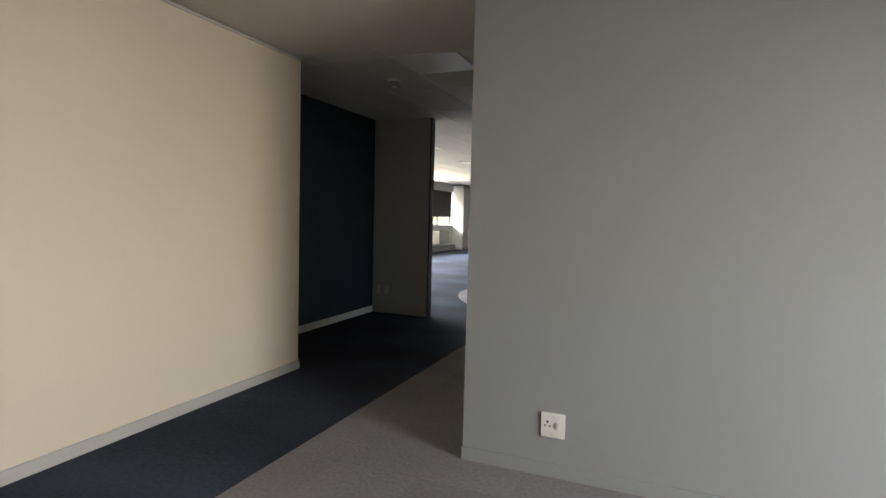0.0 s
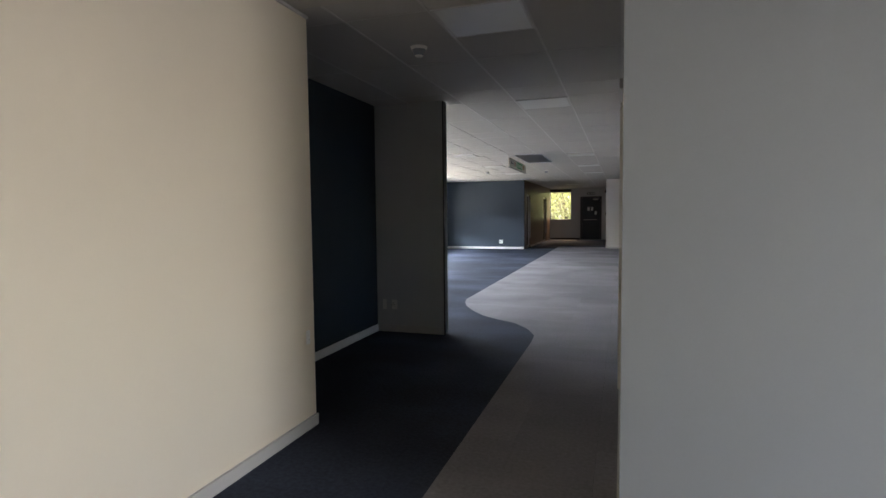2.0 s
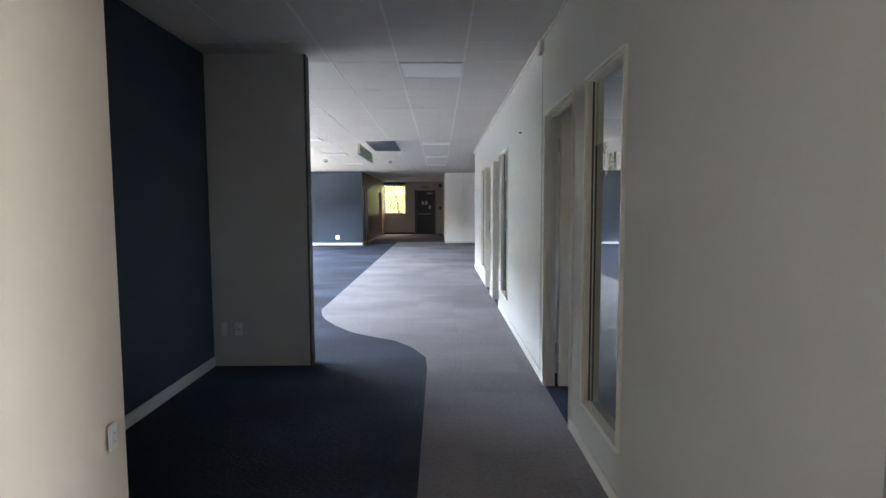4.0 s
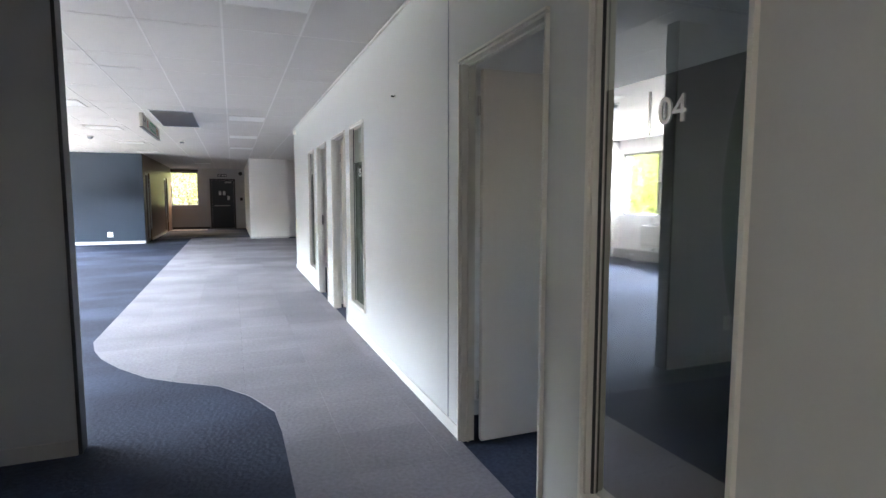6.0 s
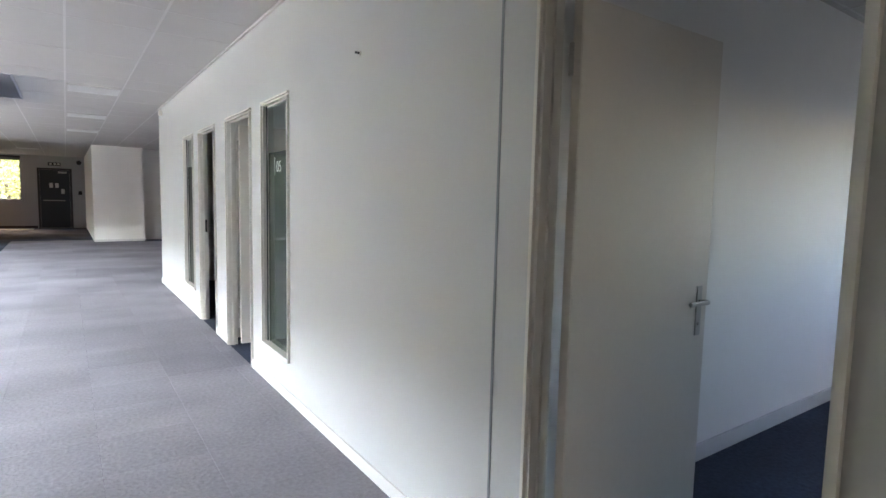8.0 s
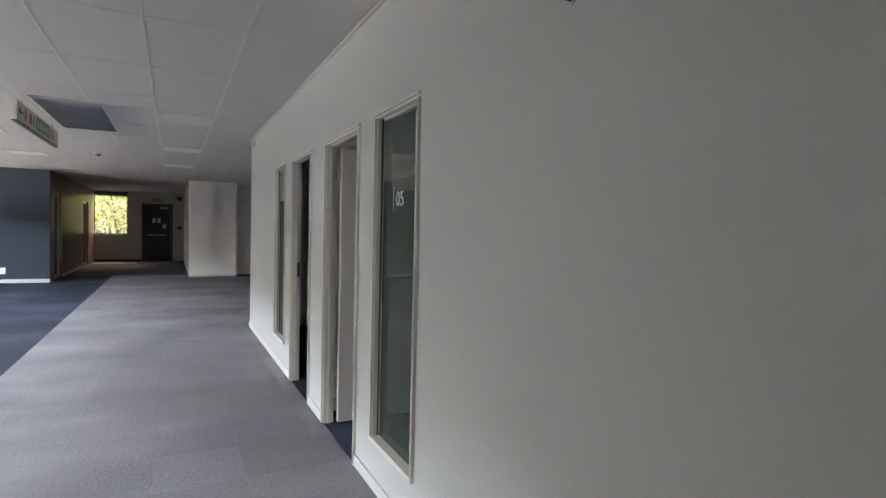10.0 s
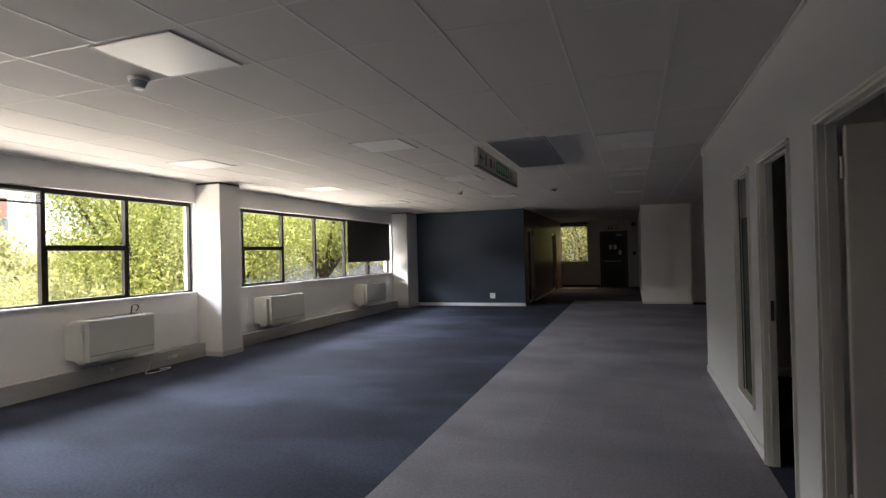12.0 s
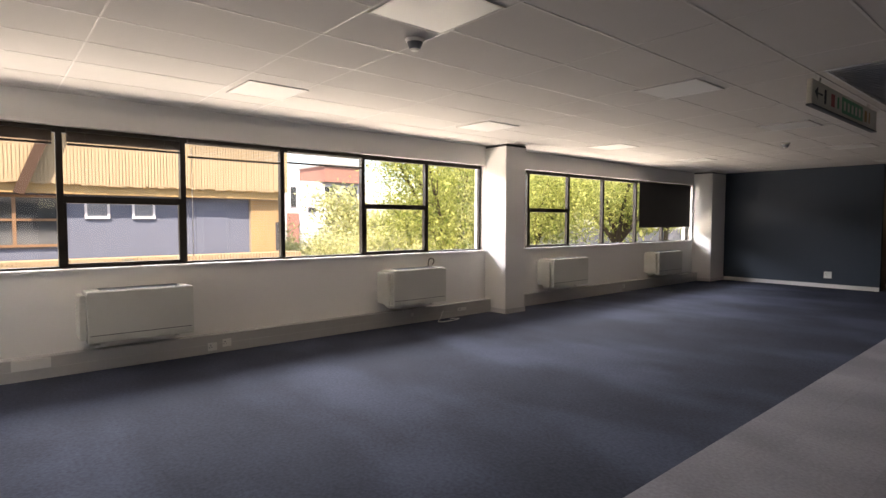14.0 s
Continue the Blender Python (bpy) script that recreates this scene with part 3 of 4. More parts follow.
# ---- office doors and sidelights ----
def lining(name, y0, y1, z0, z1, label):
    """Frame round an opening of the office wall: lining and proud architrave."""
    f = new(name)
    f.location = (WX, y0, z0)
    tagged(f, label, "frame", "", "structure")
    W, H, d = y1 - y0, z1 - z0, WT
    sill = z0 > 0.1
    s = 0.028
    b = 0.028 if sill else 0.0
    n = 0.014
    for name_, p, q in (("jamb", 0.001, s), ("jamb", W - s, W - 0.001)):
        lip = (p, p + n) if p < 0.1 else (q - n, q)
        part(name_, boxes((-0.004, p, b, d + 0.006, q, H - s), (-0.018, lip[0], b, -0.004, lip[1], H - s)), M_FRAME, f)
    part("head", boxes((-0.004, 0.001, H - s, d + 0.006, W - 0.001, H - 0.001), (-0.018, 0.001, H - n, -0.004, W - 0.001, H - 0.001)), M_FRAME, f)
    part("stop", boxes((0.030, s, b, 0.042, s + 0.010, H - s), (0.030, W - s - 0.010, b, 0.042, W - s, H - s), (0.030, s, H - s - 0.010, 0.042, W - s, H - s)), M_FRAME, f)
    if sill:
        part("sill", boxes((-0.018, 0.001, 0.0, d + 0.006, W - 0.001, b)), M_FRAME, f)
    return f


n_s, n_d = 0, 0
for kind, y0, y1, z0, z1 in OPEN:
    if kind == "sidelight":
        n_s += 1
        f = lining("window_%d" % (n_s + 2), y0, y1, z0, z1, "narrow office sidelight in a pale frame with frosted film")
        W, H = y1 - y0, z1 - z0
        part("bead", boxes((0.020, 0.028, 0.028, 0.0295, 0.035, H - 0.028), (0.020, W - 0.035, 0.028, 0.0295, W - 0.028, H - 0.028)), M_DARKTRIM, f)
        part("pane", sheet(bmesh.new(), 0.034, 0.028, 1.47, W - 0.028, H - 0.028), M_SIDEGL, f)
        part("pane", sheet(bmesh.new(), 0.034, 0.028, 0.028, W - 0.028, 1.47), M_FILM, f, "frosted film on the lower pane, its dark tint dims the office behind")
        num = {1: "04", 2: "05", 3: "06"}[n_s]
        if n_s < 3:
            y_at = 0.355 if n_s == 1 else 0.375
            m = Matrix(((0, 0, -1, 0.0305), (-1, 0, 0, y_at), (0, 1, 0, 1.325), (0, 0, 0, 1)))
            text("number", num, 0.112, M_LETTER, m, f)
            part("bar", boxes((0.0295, y_at + 0.035, 1.30, 0.0315, y_at + 0.038, 1.43)), M_LETTER, f)
    else:
        n_d += 1
        f = lining("door_%d" % n_d, y0, y1, z0, z1, "open doorway in a pale painted frame")
        W = y1 - y0
        part("strike_plate", boxes((0.044, W - 0.0295 if n_d == 3 else 0.0275, 1.0, 0.066, W - 0.0275 if n_d == 3 else 0.0295, 1.14)), M_STEEL if n_d < 3 else M_RUBBER, f)


def door_leaf(y_hinge, width, label):
    """Leaf standing open at a right angle into the office."""
    d = thing("office_door", WX + WT + 0.012, y_hinge - 0.05, 0.0, label, "door", "office doors standing open")
    part("leaf", boxes((0.012, -0.04, 0.012, width, 0.0, 2.06), bevel=0.003), M_DOOR, d)
    for z in (0.25, 1.82):
        part("hinge", cyl(bmesh.new(), 0.004, -0.005, z, z + 0.10, 0.008, seg=10), M_STEEL, d)
    hx = width - 0.06
    part("handle_plate", boxes((hx - 0.018, -0.044, 0.90, hx + 0.018, -0.040, 1.10), bevel=0.001), M_STEEL, d, "satin steel lock plate")
    part("lever", boxes((hx - 0.12, -0.085, 1.03, hx + 0.01, -0.07, 1.046), (hx - 0.008, -0.085, 1.03, hx + 0.008, -0.044, 1.046), bevel=0.003), M_STEEL, d, "satin steel lever handle")
    part("key_cylinder", cyl(bmesh.new(), hx, 0.95, -0.05, -0.043, 0.009, seg=12, axis="y"), M_STEEL, d)
    return d


door_leaf(5.685, 0.82, "off-white laminate office door standing wide open")
door_leaf(9.74, 0.78, "off-white laminate office door standing wide open")
structure("trim_joint", boxes((WX - 0.003, 5.856, 0.07, WX - 0.0005, 5.868, CEIL - 0.02)), M_GRILLE, "dark vertical joint in the partition", "trim")
structure("baseboard_office_inner", boxes((WX + WT, 13.944, -0.004, 4.1, 13.959, 0.09), (WX + WT, 9.964, -0.004, 4.1, 9.979, 0.09), (WX + WT, 5.984, -0.004, 4.1, 5.999, 0.09)), M_SKIRT, "white skirting inside the offices", "skirting")
hk = thing("wall_hook", WX - 0.001, 6.95, 2.14, "tiny dark screw hook fixed in the wall", "hook")
part("shank", cyl(bmesh.new(), 0.0, 0.0, -0.03, 0.0, 0.006, seg=10, axis="x"), M_RUBBER, hk)
part("rose", cyl(bmesh.new(), 0.0, 0.0, -0.008, -0.001, 0.012, seg=12, axis="x"), M_STEEL, hk)
sp = thing("wall_sounder", WX - 0.001, 5.86, 2.66, "slim grey device high on the office wall", "alarm")
part("body", boxes((-0.035, -0.06, -0.05, 0.0, 0.06, 0.05), bevel=0.006), M_TRUNK, sp)
sp2 = thing("wall_sensor", WX - 0.001, 13.7, 2.62, "small white sensor at the wall end", "sensor")
part("body", boxes((-0.05, -0.04, -0.04, 0.0, 0.04, 0.04), bevel=0.008), M_PLASTIC, sp2)


# ---- ceiling things ----
def ceiling_light(x, y):
    c = thing("ceiling_light", x, y, CEIL, "square recessed ceiling light panel, switched off", "ceiling light", "recessed ceiling panels")
    a, b = 0.292, 0.284
    part("frame", boxes((-a, -b, -0.006, a, -b + 0.016, 0.003), (-a, b - 0.016, -0.006, a, b, 0.003), (-a, -b + 0.016, -0.006, -a + 0.016, b - 0.016, 0.003), (a - 0.016, -b + 0.016, -0.006, a, b - 0.016, 0.003)), M_TBAR, c)
    part("diffuser", boxes((-a + 0.016, -b + 0.016, -0.004, a - 0.016, b - 0.016, 0.003)), M_DIFF, c, "white opal diffuser")
    return c


first = ceiling_light(*lights[0])
for x, y in lights[1:]:
    copy_thing(first, pose(x, y, CEIL))


def detector(x, y):
    d = thing("smoke_detector", x, y, CEIL, "round white smoke detector on the ceiling", "smoke detector", "smoke detectors")
    part("base", cyl(bmesh.new(), 0, 0, -0.022, -0.001, 0.060, 0.066, 32), M_PLASTIC, d)
    part("chamber", cyl(bmesh.new(), 0, 0, -0.066, -0.023, 0.036, 0.054, 32), M_GRILLE, d, "dark vented chamber")
    part("cap", cyl(bmesh.new(), 0, 0, -0.076, -0.067, 0.026, 0.034, 24), M_PLASTIC, d)
    return d


for x, y in ((-5.27, 9.42), (-5.36, 16.8), (-2.89, 4.28), (-3.6, 17.2)):
    detector(x, y)

vent = thing("ceiling_vent", -3.38, 13.4, CEIL, "large dark return air grille in the ceiling", "ceiling vent")
part("backing", boxes((-0.30, -0.96, -0.004, 0.30, 0.96, 0.003)), M_VENT, vent)
part("frame", boxes((-0.32, -0.98, -0.010, 0.32, -0.96, 0.003), (-0.32, 0.96, -0.010, 0.32, 0.98, 0.003), (-0.32, -0.96, -0.010, -0.30, 0.96, 0.003), (0.30, -0.96, -0.010, 0.32, 0.96, 0.003)), M_VENT, vent)
for i in range(28):
    o = part("slat", boxes((-0.30, -0.013, -0.001, 0.30, 0.013, 0.001)), M_VENT, vent)
    o.matrix_basis = pose(0, -0.93 + i * 0.069, -0.008, 18, 0, 0)

# hanging direction sign
sg = thing("direction_sign", -3.79, 13.45, 2.47, "long ivory ceiling hung direction sign with arrows and green panel", "sign")
part("board", boxes((-0.02, -1.07, 0.0, 0.02, 1.07, 0.205), bevel=0.004), M_SIGN, sg)
part("edge_rail", boxes((-0.024, -1.075, -0.012, 0.024, 1.075, 0.0)), M_DARKTRIM, sg)
for dy in (-0.8, 0.8):
    part("hanger", cyl(bmesh.new(), 0, dy, 0.205, 0.275, 0.006, seg=8), M_STEEL, sg)
part("green_panel", boxes((0.0205, -0.22, 0.03, 0.023, 0.50, 0.175)), M_GREEN, sg)
for dy, w, h, m in ((-0.72, 0.05, 0.12, M_RUBBER), (-0.50, 0.10, 0.11, M_RED), (-0.34, 0.05, 0.10, M_GREEN), (0.62, 0.09, 0.11, M_OCHRE), (0.76, 0.05, 0.11, M_OCHRE)):
    part("pictogram", boxes((0.0205, dy - w / 2, 0.10 - h / 2, 0.023, dy + w / 2, 0.10 + h / 2)), m, sg)
for k in range(5):
    part("pictogram", boxes((0.0232, -0.17 + k * 0.13, 0.06, 0.0245, -0.11 + k * 0.13, 0.14)), M_SIGN, sg)
bm = bmesh.new()
box(bm, 0.0205, -0.99, 0.094, 0.0235, -0.80, 0.110)
for s in (1, -1):
    v = [bm.verts.new(p) for p in ((0.0237, -1.02, 0.102), (0.0237, -0.93, 0.102 + s * 0.055), (0.0237, -0.93, 0.102))]
    bm.faces.new(v)
part("arrow", bm, M_RUBBER, sg)

# ---- corridor end ----
def glazed_door(y0, y1):
    g = thing("glazed_door", -5.06, (y0 + y1) / 2, 0.0, "dark framed glazed door in the corridor with a long steel pull", "door", "glazed corridor doors")
    h = (y1 - y0) / 2
    part("frame", boxes((-0.10, -h, 0, -0.04, -h + 0.05, 2.2), (-0.10, h - 0.05, 0, -0.04, h, 2.2), (-0.10, -h + 0.05, 2.13, -0.04, h - 0.05, 2.2), (-0.10, -h + 0.05, 0.0, -0.04, h - 0.05, 0.08)), M_STEEL, g)
    part("pane", boxes((-0.075, -h + 0.05, 0.08, -0.069, h - 0.05, 2.13)), M_DKGLASS, g)
    part("pull_handle", cyl(bmesh.new(), 0.02, h - 0.16, 0.4, 2.0, 0.018, seg=12), M_STEEL, g, "long steel pull bar")
    part("standoff", boxes((-0.04, h - 0.168, 0.55, 0.02, h - 0.152, 0.57), (-0.04, h - 0.168, 1.83, 0.02, h - 0.152, 1.85)), M_STEEL, g)
    return g


glazed_door(22.302, 23.248)
glazed_door(27.302, 28.398)
fd = thing("fire_door", -2.93, END_Y - 0.002, 0.0, "dark grey fire door with small white notices", "door")
part("leaf", boxes((-0.46, -0.035, 0.005, 0.46, 0.0, 2.2), bevel=0.003), mat("fire_door_grey", (0.045, 0.05, 0.06), 0.5, vary=0.04), fd)
part("frame", boxes((-0.54, -0.05, 0, -0.465, 0.0, 2.27), (0.465, -0.05, 0, 0.54, 0.0, 2.27), (-0.465, -0.05, 2.205, 0.465, 0.0, 2.27)), M_DARKTRIM, fd)
for x, z in ((-0.12, 1.62), (0.06, 1.62), (0.24, 1.40)):
    part("notice", boxes((x - 0.055, -0.038, z - 0.09, x + 0.055, -0.0355, z + 0.09)), M_LETTER, fd, "small white notice")
part("push_bar", cyl(bmesh.new(), -0.075, 1.05, -0.38, 0.30, 0.018, seg=12, axis="x"), M_STEEL, fd)
part("closer", boxes((0.10, -0.09, 2.08, 0.38, -0.036, 2.15), bevel=0.006), M_STEEL, fd)
es = thing("exit_sign", -2.93, END_Y - 0.002, 2.36, "small dim exit sign over the fire door", "sign")
part("housing", boxes((-0.2, -0.06, 0.0, 0.2, 0.0, 0.13), bevel=0.006), M_GRILLE, es)
part("face", boxes((-0.185, -0.0625, 0.012, 0.185, -0.0605, 0.118)), M_RUBBER, es)
for x in (-0.11, 0.02, 0.13):
    part("pictogram", boxes((x - 0.04, -0.064, 0.03, x + 0.04, -0.0626, 0.10)), M_LETTER, es)
al = thing("alarm_bell", -2.15, END_Y - 0.002, 2.52, "round dark alarm bell on the end wall", "alarm")
part("gong", cyl(bmesh.new(), 0, 0, -0.07, -0.01, 0.07, 0.09, 24, "y"), M_RUBBER, al)
part("back_plate", boxes((-0.05, -0.01, -0.05, 0.05, 0.0, 0.05)), M_GRILLE, al)
cp = thing("call_point", -2.14, END_Y - 0.002, 1.35, "small dark call point beside the fire door", "alarm")
part("body", boxes((-0.06, -0.04, -0.07, 0.06, 0.0, 0.07), bevel=0.006), M_RUBBER, cp)
w = new("window_6")
w.location = (-5.06, END_Y + 0.10, 1.05)
tagged(w, "corridor end window looking into trees", "window", "", "structure")
part("window_frame", boxes((0, -0.03, 0, 1.11, 0.03, 0.04), (0, -0.03, 1.47, 1.11, 0.03, 1.55), (0, -0.03, 0.04, 0.03, 0.03, 1.47), (1.08, -0.03, 0.04, 1.11, 0.03, 1.47)), M_BLACKM, w)
bm = bmesh.new()
bm.faces.new([bm.verts.new(p) for p in ((0.03, 0, 0.04), (1.08, 0, 0.04), (1.08, 0, 1.47), (0.03, 0, 1.47))])
part("pane", bm, M_GLASS, w).visible_shadow = False
part("window_sill", boxes((0.0, -0.14, -0.02, 1.11, -0.031, 0.01)), M_WHITE, w)
rb2 = thing("rolled_blind", -4.5, END_Y - 0.03, 2.62, "dark blind rolled up over the corridor window", "blind")
part("roller", cyl(bmesh.new(), 0.0, 0.0, -0.56, 0.56, 0.05, axis="x"), M_DARKTRIM, rb2)
part("bracket", boxes((-0.57, -0.03, -0.05, -0.56, 0.03, 0.06), (0.56, -0.03, -0.05, 0.57, 0.03, 0.06)), M_STEEL, rb2)
md = thing("door_mat", -4.3, 29.2, -0.004, "dark entrance mat under the corridor window", "mat")
part("pile", boxes((-0.7, -0.6, 0.0, 0.7, 0.6, 0.012), bevel=0.003), M_RUBBER, md)
structure("baseboard_north", boxes((-5.04, END_Y - 0.014, -0.004, -3.5, END_Y - 0.001, 0.09)), M_DARKTRIM, "dark skirting under the corridor window", "skirting")

# ---- outside ----
structure("ground", boxes((-400, -400, -4.3, 400, 400, -4.2)), M_ROAD, "dark asphalt and soil far below the windows", "ground")


def tree(x, y, base, top, radius, seed, leaf, n, size, label):
    """Tapered trunk, forked limbs and a crown of many leaf clumps."""
    rnd = np.random.RandomState(seed)
    t = thing("tree", x, y, base, label, "tree", "trees outside the windows")
    H = top - base
    bm = bmesh.new()
    def limb(p, q, r0, r1):
        p, q = Vector(p), Vector(q)
        m = Matrix.Translation((p + q) / 2) @ (q - p).to_track_quat("Z", "Y").to_matrix().to_4x4()
        bmesh.ops.create_cone(bm, cap_ends=False, segments=8, radius1=r0, radius2=r1, depth=(q - p).length * 1.03, matrix=m)
    fork = Vector((rnd.uniform(-.3, .3), rnd.uniform(-.3, .3), H * 0.42))
    limb((0, 0, 0), fork, 0.22, 0.15)
    tips = []
    for i in range(9):
        a = i * 2.4 + rnd.uniform(-.4, .4)
        reach = radius * rnd.uniform(0.35, 0.8)
        mid = fork + Vector((math.cos(a) * reach * 0.45, math.sin(a) * reach * 0.45, H * rnd.uniform(0.08, 0.25)))
        tip = mid + Vector((math.cos(a) * reach * 0.55, math.sin(a) * reach * 0.55, H * rnd.uniform(0.05, 0.26)))
        limb(fork, mid, 0.14, 0.09)
        limb(mid, tip, 0.09, 0.03)
        tips += [mid, tip]
        for k in range(4):
            b = a + rnd.uniform(-1.3, 1.3)
            s = mid.lerp(tip, rnd.uniform(0.1, 0.9))
            e = s + Vector((math.cos(b) * radius * 0.3, math.sin(b) * radius * 0.3, rnd.uniform(-0.08, 0.2) * H))
            limb(s, e, 0.03, 0.008)
            tips.append(e)
    part("trunk", bm, M_BARK, t)
    lobes = np.array([tuple(p) for p in tips])
    pick = lobes[rnd.randint(0, len(lobes), n)]
    sc = rnd.normal(0, 1, (n, 3)) * np.array((radius, radius, H * 0.30)) * 0.17
    ctr = pick + sc
    ax = rnd.normal(0, 1, (n, 3))
    ax /= np.linalg.norm(ax, axis=1)[:, None]
    u = np.cross(ax, rnd.normal(0, 1, (n, 3)))
    u /= np.linalg.norm(u, axis=1)[:, None]
    s = size * rnd.uniform(0.6, 1.4, (n, 1))
    v = [ctr - u * s, ctr + ax * s * 0.42 + u * s * 0.1, ctr + u * s, ctr - ax * s * 0.42 + u * s * 0.1]
    verts = np.stack(v, 1).reshape(-1, 3)
    me = bpy.data.meshes.new("crown")
    me.from_pydata(verts.tolist(), [], (np.arange(n * 4).reshape(-1, 4)).tolist())
    me.materials.append(leaf)
    o = new("crown", me)
    o.parent = t
    o["kind"] = "stuff"
    return t


LBL = "leafy sunlit tree with a yellow-green crown"
tree(-17.5, 20.4, -4.2, 5.0, 3.0, 1, M_LEAF, 40000, 0.06, LBL)
tree(-17.5, 25.0, -4.2, 5.6, 3.8, 2, M_LEAF, 40000, 0.06, LBL)
tree(-18.5, 33.0, -4.2, 6.4, 4.5, 3, M_LEAF, 30000, 0.08, LBL)
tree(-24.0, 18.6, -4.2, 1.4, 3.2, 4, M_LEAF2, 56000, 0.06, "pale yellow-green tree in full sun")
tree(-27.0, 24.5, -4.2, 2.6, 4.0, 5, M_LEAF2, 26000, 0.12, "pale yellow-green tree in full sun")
tree(-21.0, 43.0, -4.2, 8.0, 6.0, 6, M_LEAF, 14000, 0.22, LBL)
tree(-30.0, 36.0, -4.2, 7.0, 5.5, 7, M_LEAF, 12000, 0.22, LBL)
tree(-4.8, 36.5, -4.2, 5.5, 4.0, 8, M_LEAF3, 22000, 0.065, "leafy tree close behind the corridor window")
tree(-9.0, 40.0, -4.2, 7.0, 4.5, 9, M_LEAF, 11000, 0.18, LBL)
tree(-1.5, 41.0, -4.2, 7.0, 4.5, 10, M_LEAF, 11000, 0.18, LBL)

# neighbouring building: fluted concrete bands over rendered walls
FX = -20.0
nb = thing("office_building", FX, 0.0, -4.2, "neighbouring office block with fluted concrete bands and brick pier", "building")
part("wall", boxes((-8.0, -14.0, 0.0, -0.05, 13.85, 6.658)), M_BLUEG, nb, "blue-grey rendered wall")
part("beam", boxes((-0.05, -14.0, 6.40, 0.35, 14.9, 6.66)), M_OCHRE, nb, "ochre concrete beam")
part("roof", boxes((-8.2, -14.2, 9.6, 0.65, 15.1, 9.9)), M_CONC, nb)
part("parapet_core", boxes((-8.0, -14.0, 6.66, 0.45, 14.9, 9.6)), M_FLUTE, nb)
part("balcony_core", boxes((0.3, -14.0, 3.6, 0.9, 15.2, 4.68)), M_FLUTE, nb)
bm = bmesh.new()
y = -6.0
k = 0
rr = random.Random(3)
while y < 14.9:
    wd = 0.068 + rr.uniform(-0.006, 0.006)
    box(bm, 0.45, y, 6.64 + rr.uniform(-0.03, 0.03), 0.475 + rr.uniform(0, 0.02), y + wd, 9.6)
    y += 0.08
o = part("fluting", bm, M_FLUTE, nb, "rough vertical concrete ribs")
o["kind"] = "stuff"
bm = bmesh.new()
y = -6.0
while y < 15.2:
    box(bm, 0.9, y, 3.6, 0.925 + rr.uniform(0, 0.02), y + 0.06, 4.68 + rr.uniform(-0.02, 0.02))
    y += 0.09
o = part("balcony_fluting", bm, M_FLUTE, nb, "rough vertical concrete ribs")
o["kind"] = "stuff"
part("brick_pier", boxes((-6.0, 13.852, 0.0, 0.10, 15.0, 6.398)), M_MORTAR, nb)
bm = bmesh.new()
for j in range(24):
    for i in range(7):
        y0 = 13.852 + i * 0.235 - (0.117 if j % 2 else 0)
        a, b = max(13.852, y0 + 0.006), min(15.0, y0 + 0.229)
        if b - a > 0.02:
            box(bm, 0.10, a, 4.4 + j * 0.082, 0.118, b, 4.4 + j * 0.082 + 0.070)
o = part("brickwork", bm, M_BRICK, nb, "orange face brick")
o["kind"] = "stuff"
part("brick_slot", boxes((0.119, 14.68, 4.7, 0.13, 14.88, 5.65)), M_DARKTRIM, nb)
part("raking_beam", boxes((0.5, -0.11, -0.15, 0.8, 0.11, 3.2)), mat("raking_timber", (0.055, 0.026, 0.012), 0.7, vary=0.06), nb).matrix_basis = pose(0.0, 7.9, 6.5, -21, 0, 0)


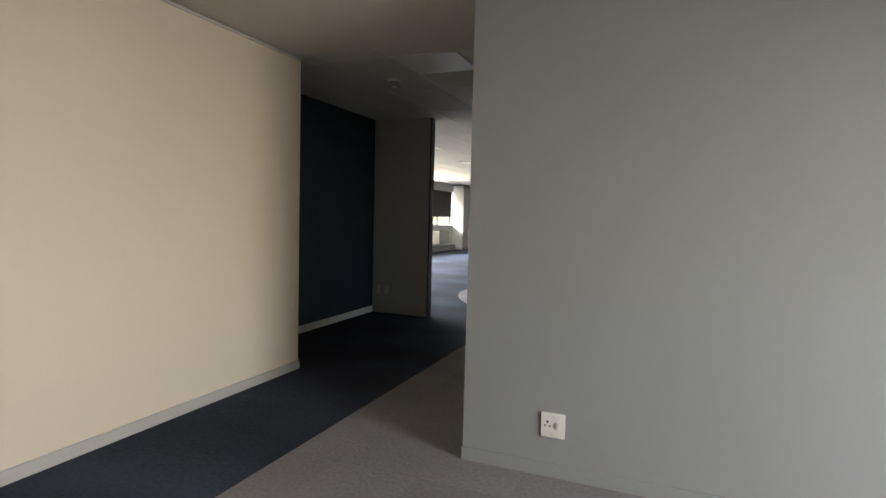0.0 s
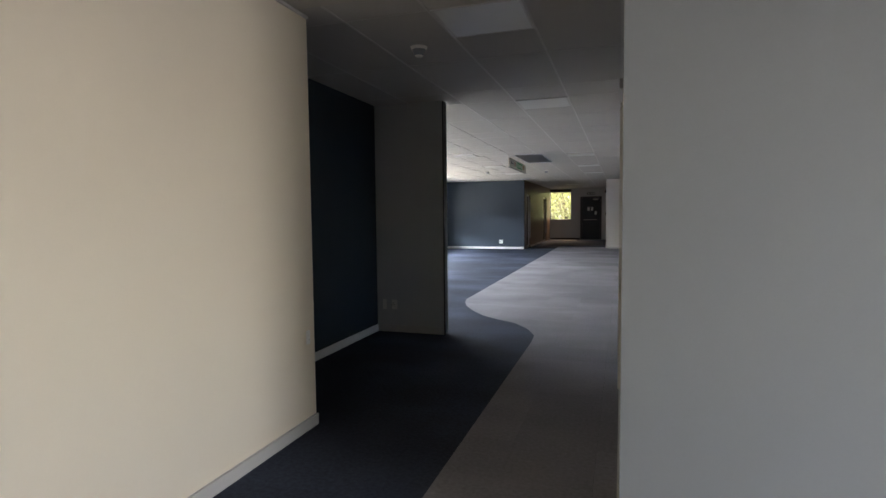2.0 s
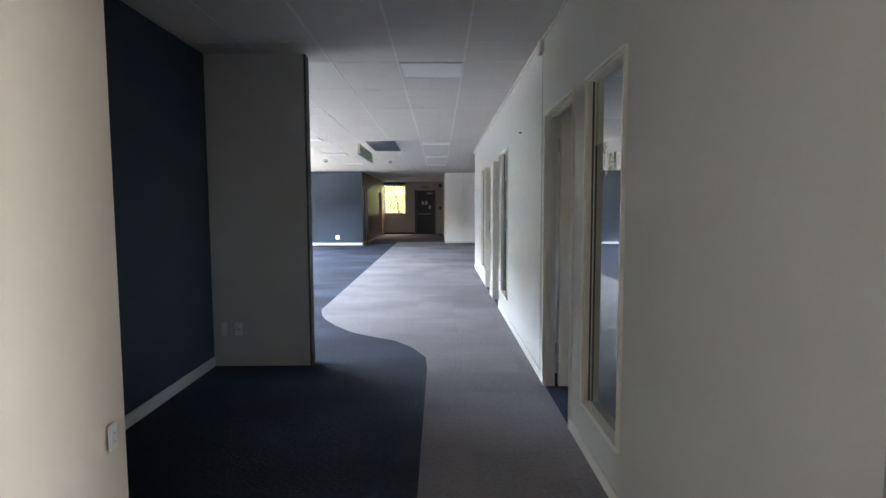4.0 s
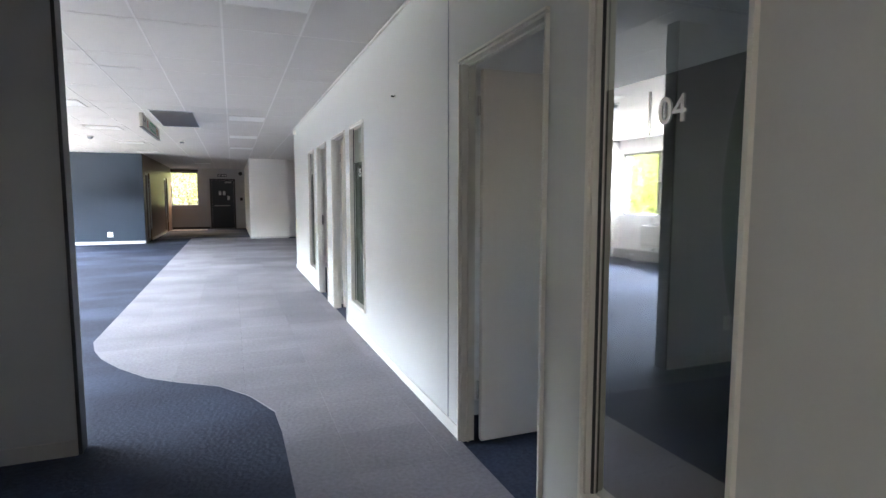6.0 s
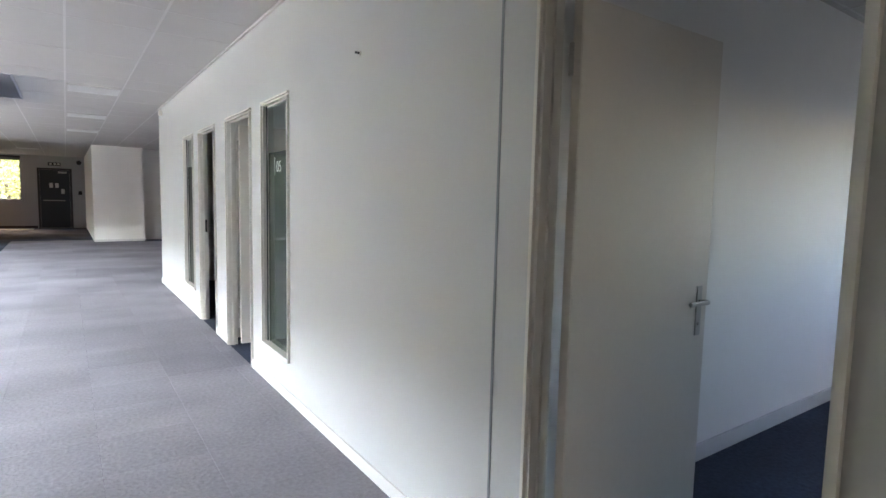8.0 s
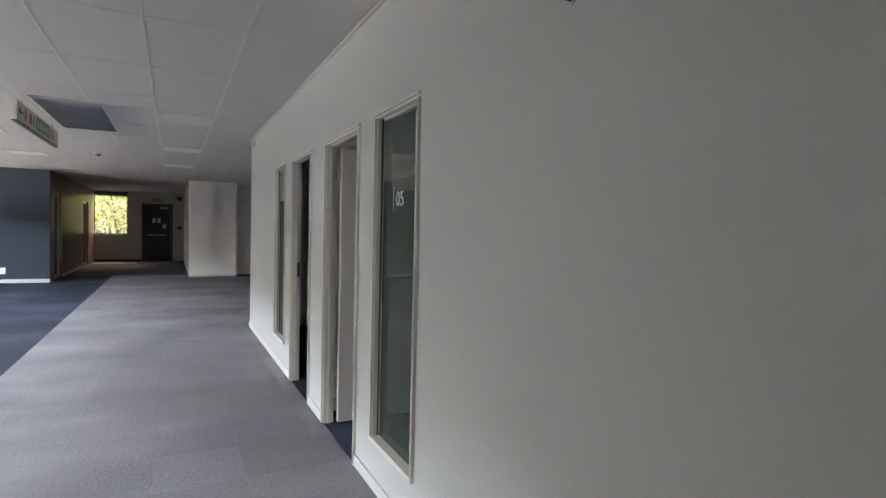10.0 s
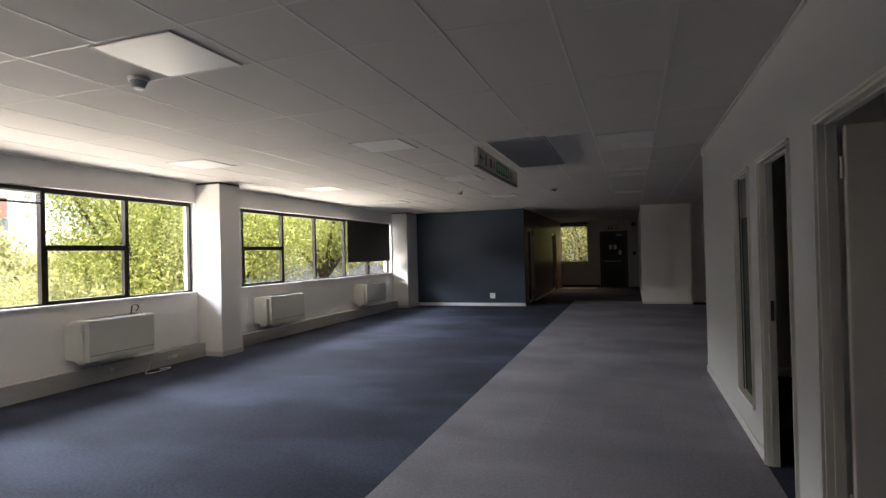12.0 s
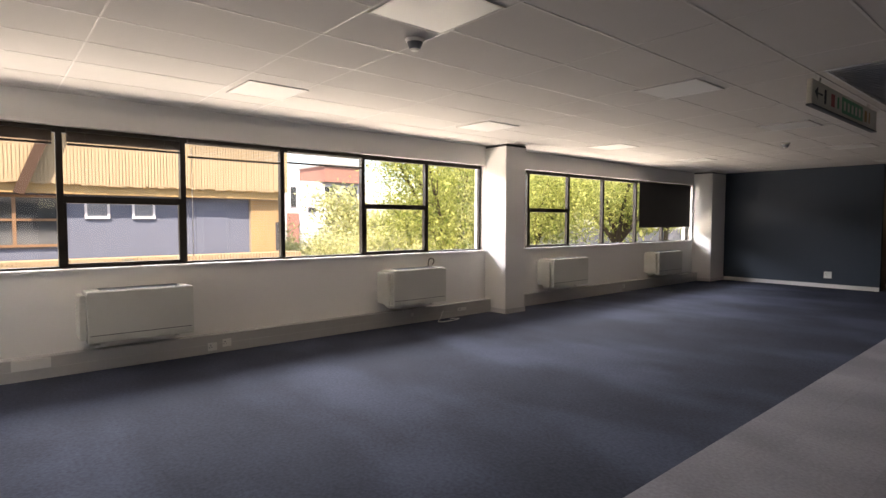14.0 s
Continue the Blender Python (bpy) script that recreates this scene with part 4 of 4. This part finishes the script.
def far_window(y0, y1, z0, z1):
    wd = part("window", boxes((-0.05, y0, z0, 0.03, y1, z0 + 0.07), (-0.05, y0, z1 - 0.07, 0.03, y1, z1), (-0.05, y0, z0 + 0.07, 0.03, y0 + 0.07, z1 - 0.07), (-0.05, y1 - 0.07, z0 + 0.07, 0.03, y1, z1 - 0.07), (-0.05, (y0 + y1) / 2 - 0.04, z0 + 0.07, 0.028, (y0 + y1) / 2 + 0.04, z1 - 0.07), (-0.05, y0 + 0.07, (z0 + z1) / 2, 0.026, y1 - 0.07, (z0 + z1) / 2 + 0.06)), M_WBROWN, nb)
    part("pane", boxes((-0.045, y0 + 0.07, z0 + 0.07, -0.01, y1 - 0.07, z1 - 0.07)), M_DKGLASS, wd)


far_window(6.7, 8.85, 5.0, 6.36)
far_window(4.2, 6.4, 5.0, 6.36)
for y0 in (9.3, 10.45):
    c = part("casement", boxes((-0.03, y0, 5.75, 0.0, y0 + 0.06, 6.3), (-0.03, y0 + 0.54, 5.75, 0.0, y0 + 0.6, 6.3), (-0.03, y0 + 0.06, 6.24, 0.0, y0 + 0.54, 6.3), (-0.03, y0 + 0.06, 5.75, 0.0, y0 + 0.54, 5.81)), M_FARW, nb)
    c.matrix_basis = pose(0.02, 0, 0, 0, 0, 0)
    part("pane", boxes((-0.04, y0 + 0.06, 5.81, -0.02, y0 + 0.54, 6.24)), M_MILKY, c)
part("door_panel", boxes((-0.05, 12.2, 4.4, -0.02, 13.2, 6.2)), M_BLUEG, nb, "pale rendered door panel")

# far white and red block between the trees
fb = thing("far_building", -62.0, 38.0, -4.2, "distant white and red brick office block", "building")
part("wall", boxes((-8, -3.6, 0, 0, 7.5, 10.4)), M_FARW, fb, "white rendered wall")
part("wing", boxes((-8, -9.0, 0, -1.5, -3.6, 11.6)), M_FARW, fb, "white rendered wing")
part("red_band", boxes((-6, 0.6, 10.401, 0.8, 5.7, 12.3)), M_FARR, fb, "red brick upper storey")
part("red_pier", boxes((0.0, -3.9, 0, 0.5, -2.6, 6.6)), M_FARR, fb)
part("roof", boxes((-6.2, 0.4, 12.301, 1.0, 5.9, 12.6)), M_CONC, fb)
for y0, y1, z0, z1 in ((-3.5, -2.7, 7.3, 9.7), (-1.3, -0.2, 6.7, 7.4), (0.9, 3.0, 8.6, 9.9), (3.2, 5.5, 8.6, 9.9), (1.0, 3.0, 5.2, 6.6), (3.4, 5.4, 5.2, 6.6)):
    wd = part("window", boxes((0.0, y0, z0, 0.08, y1, z1)), M_FARW, fb)
    part("pane", boxes((0.081, y0 + 0.06, z0 + 0.06, 0.11, y1 - 0.06, z1 - 0.06)), M_DKGLASS, wd)
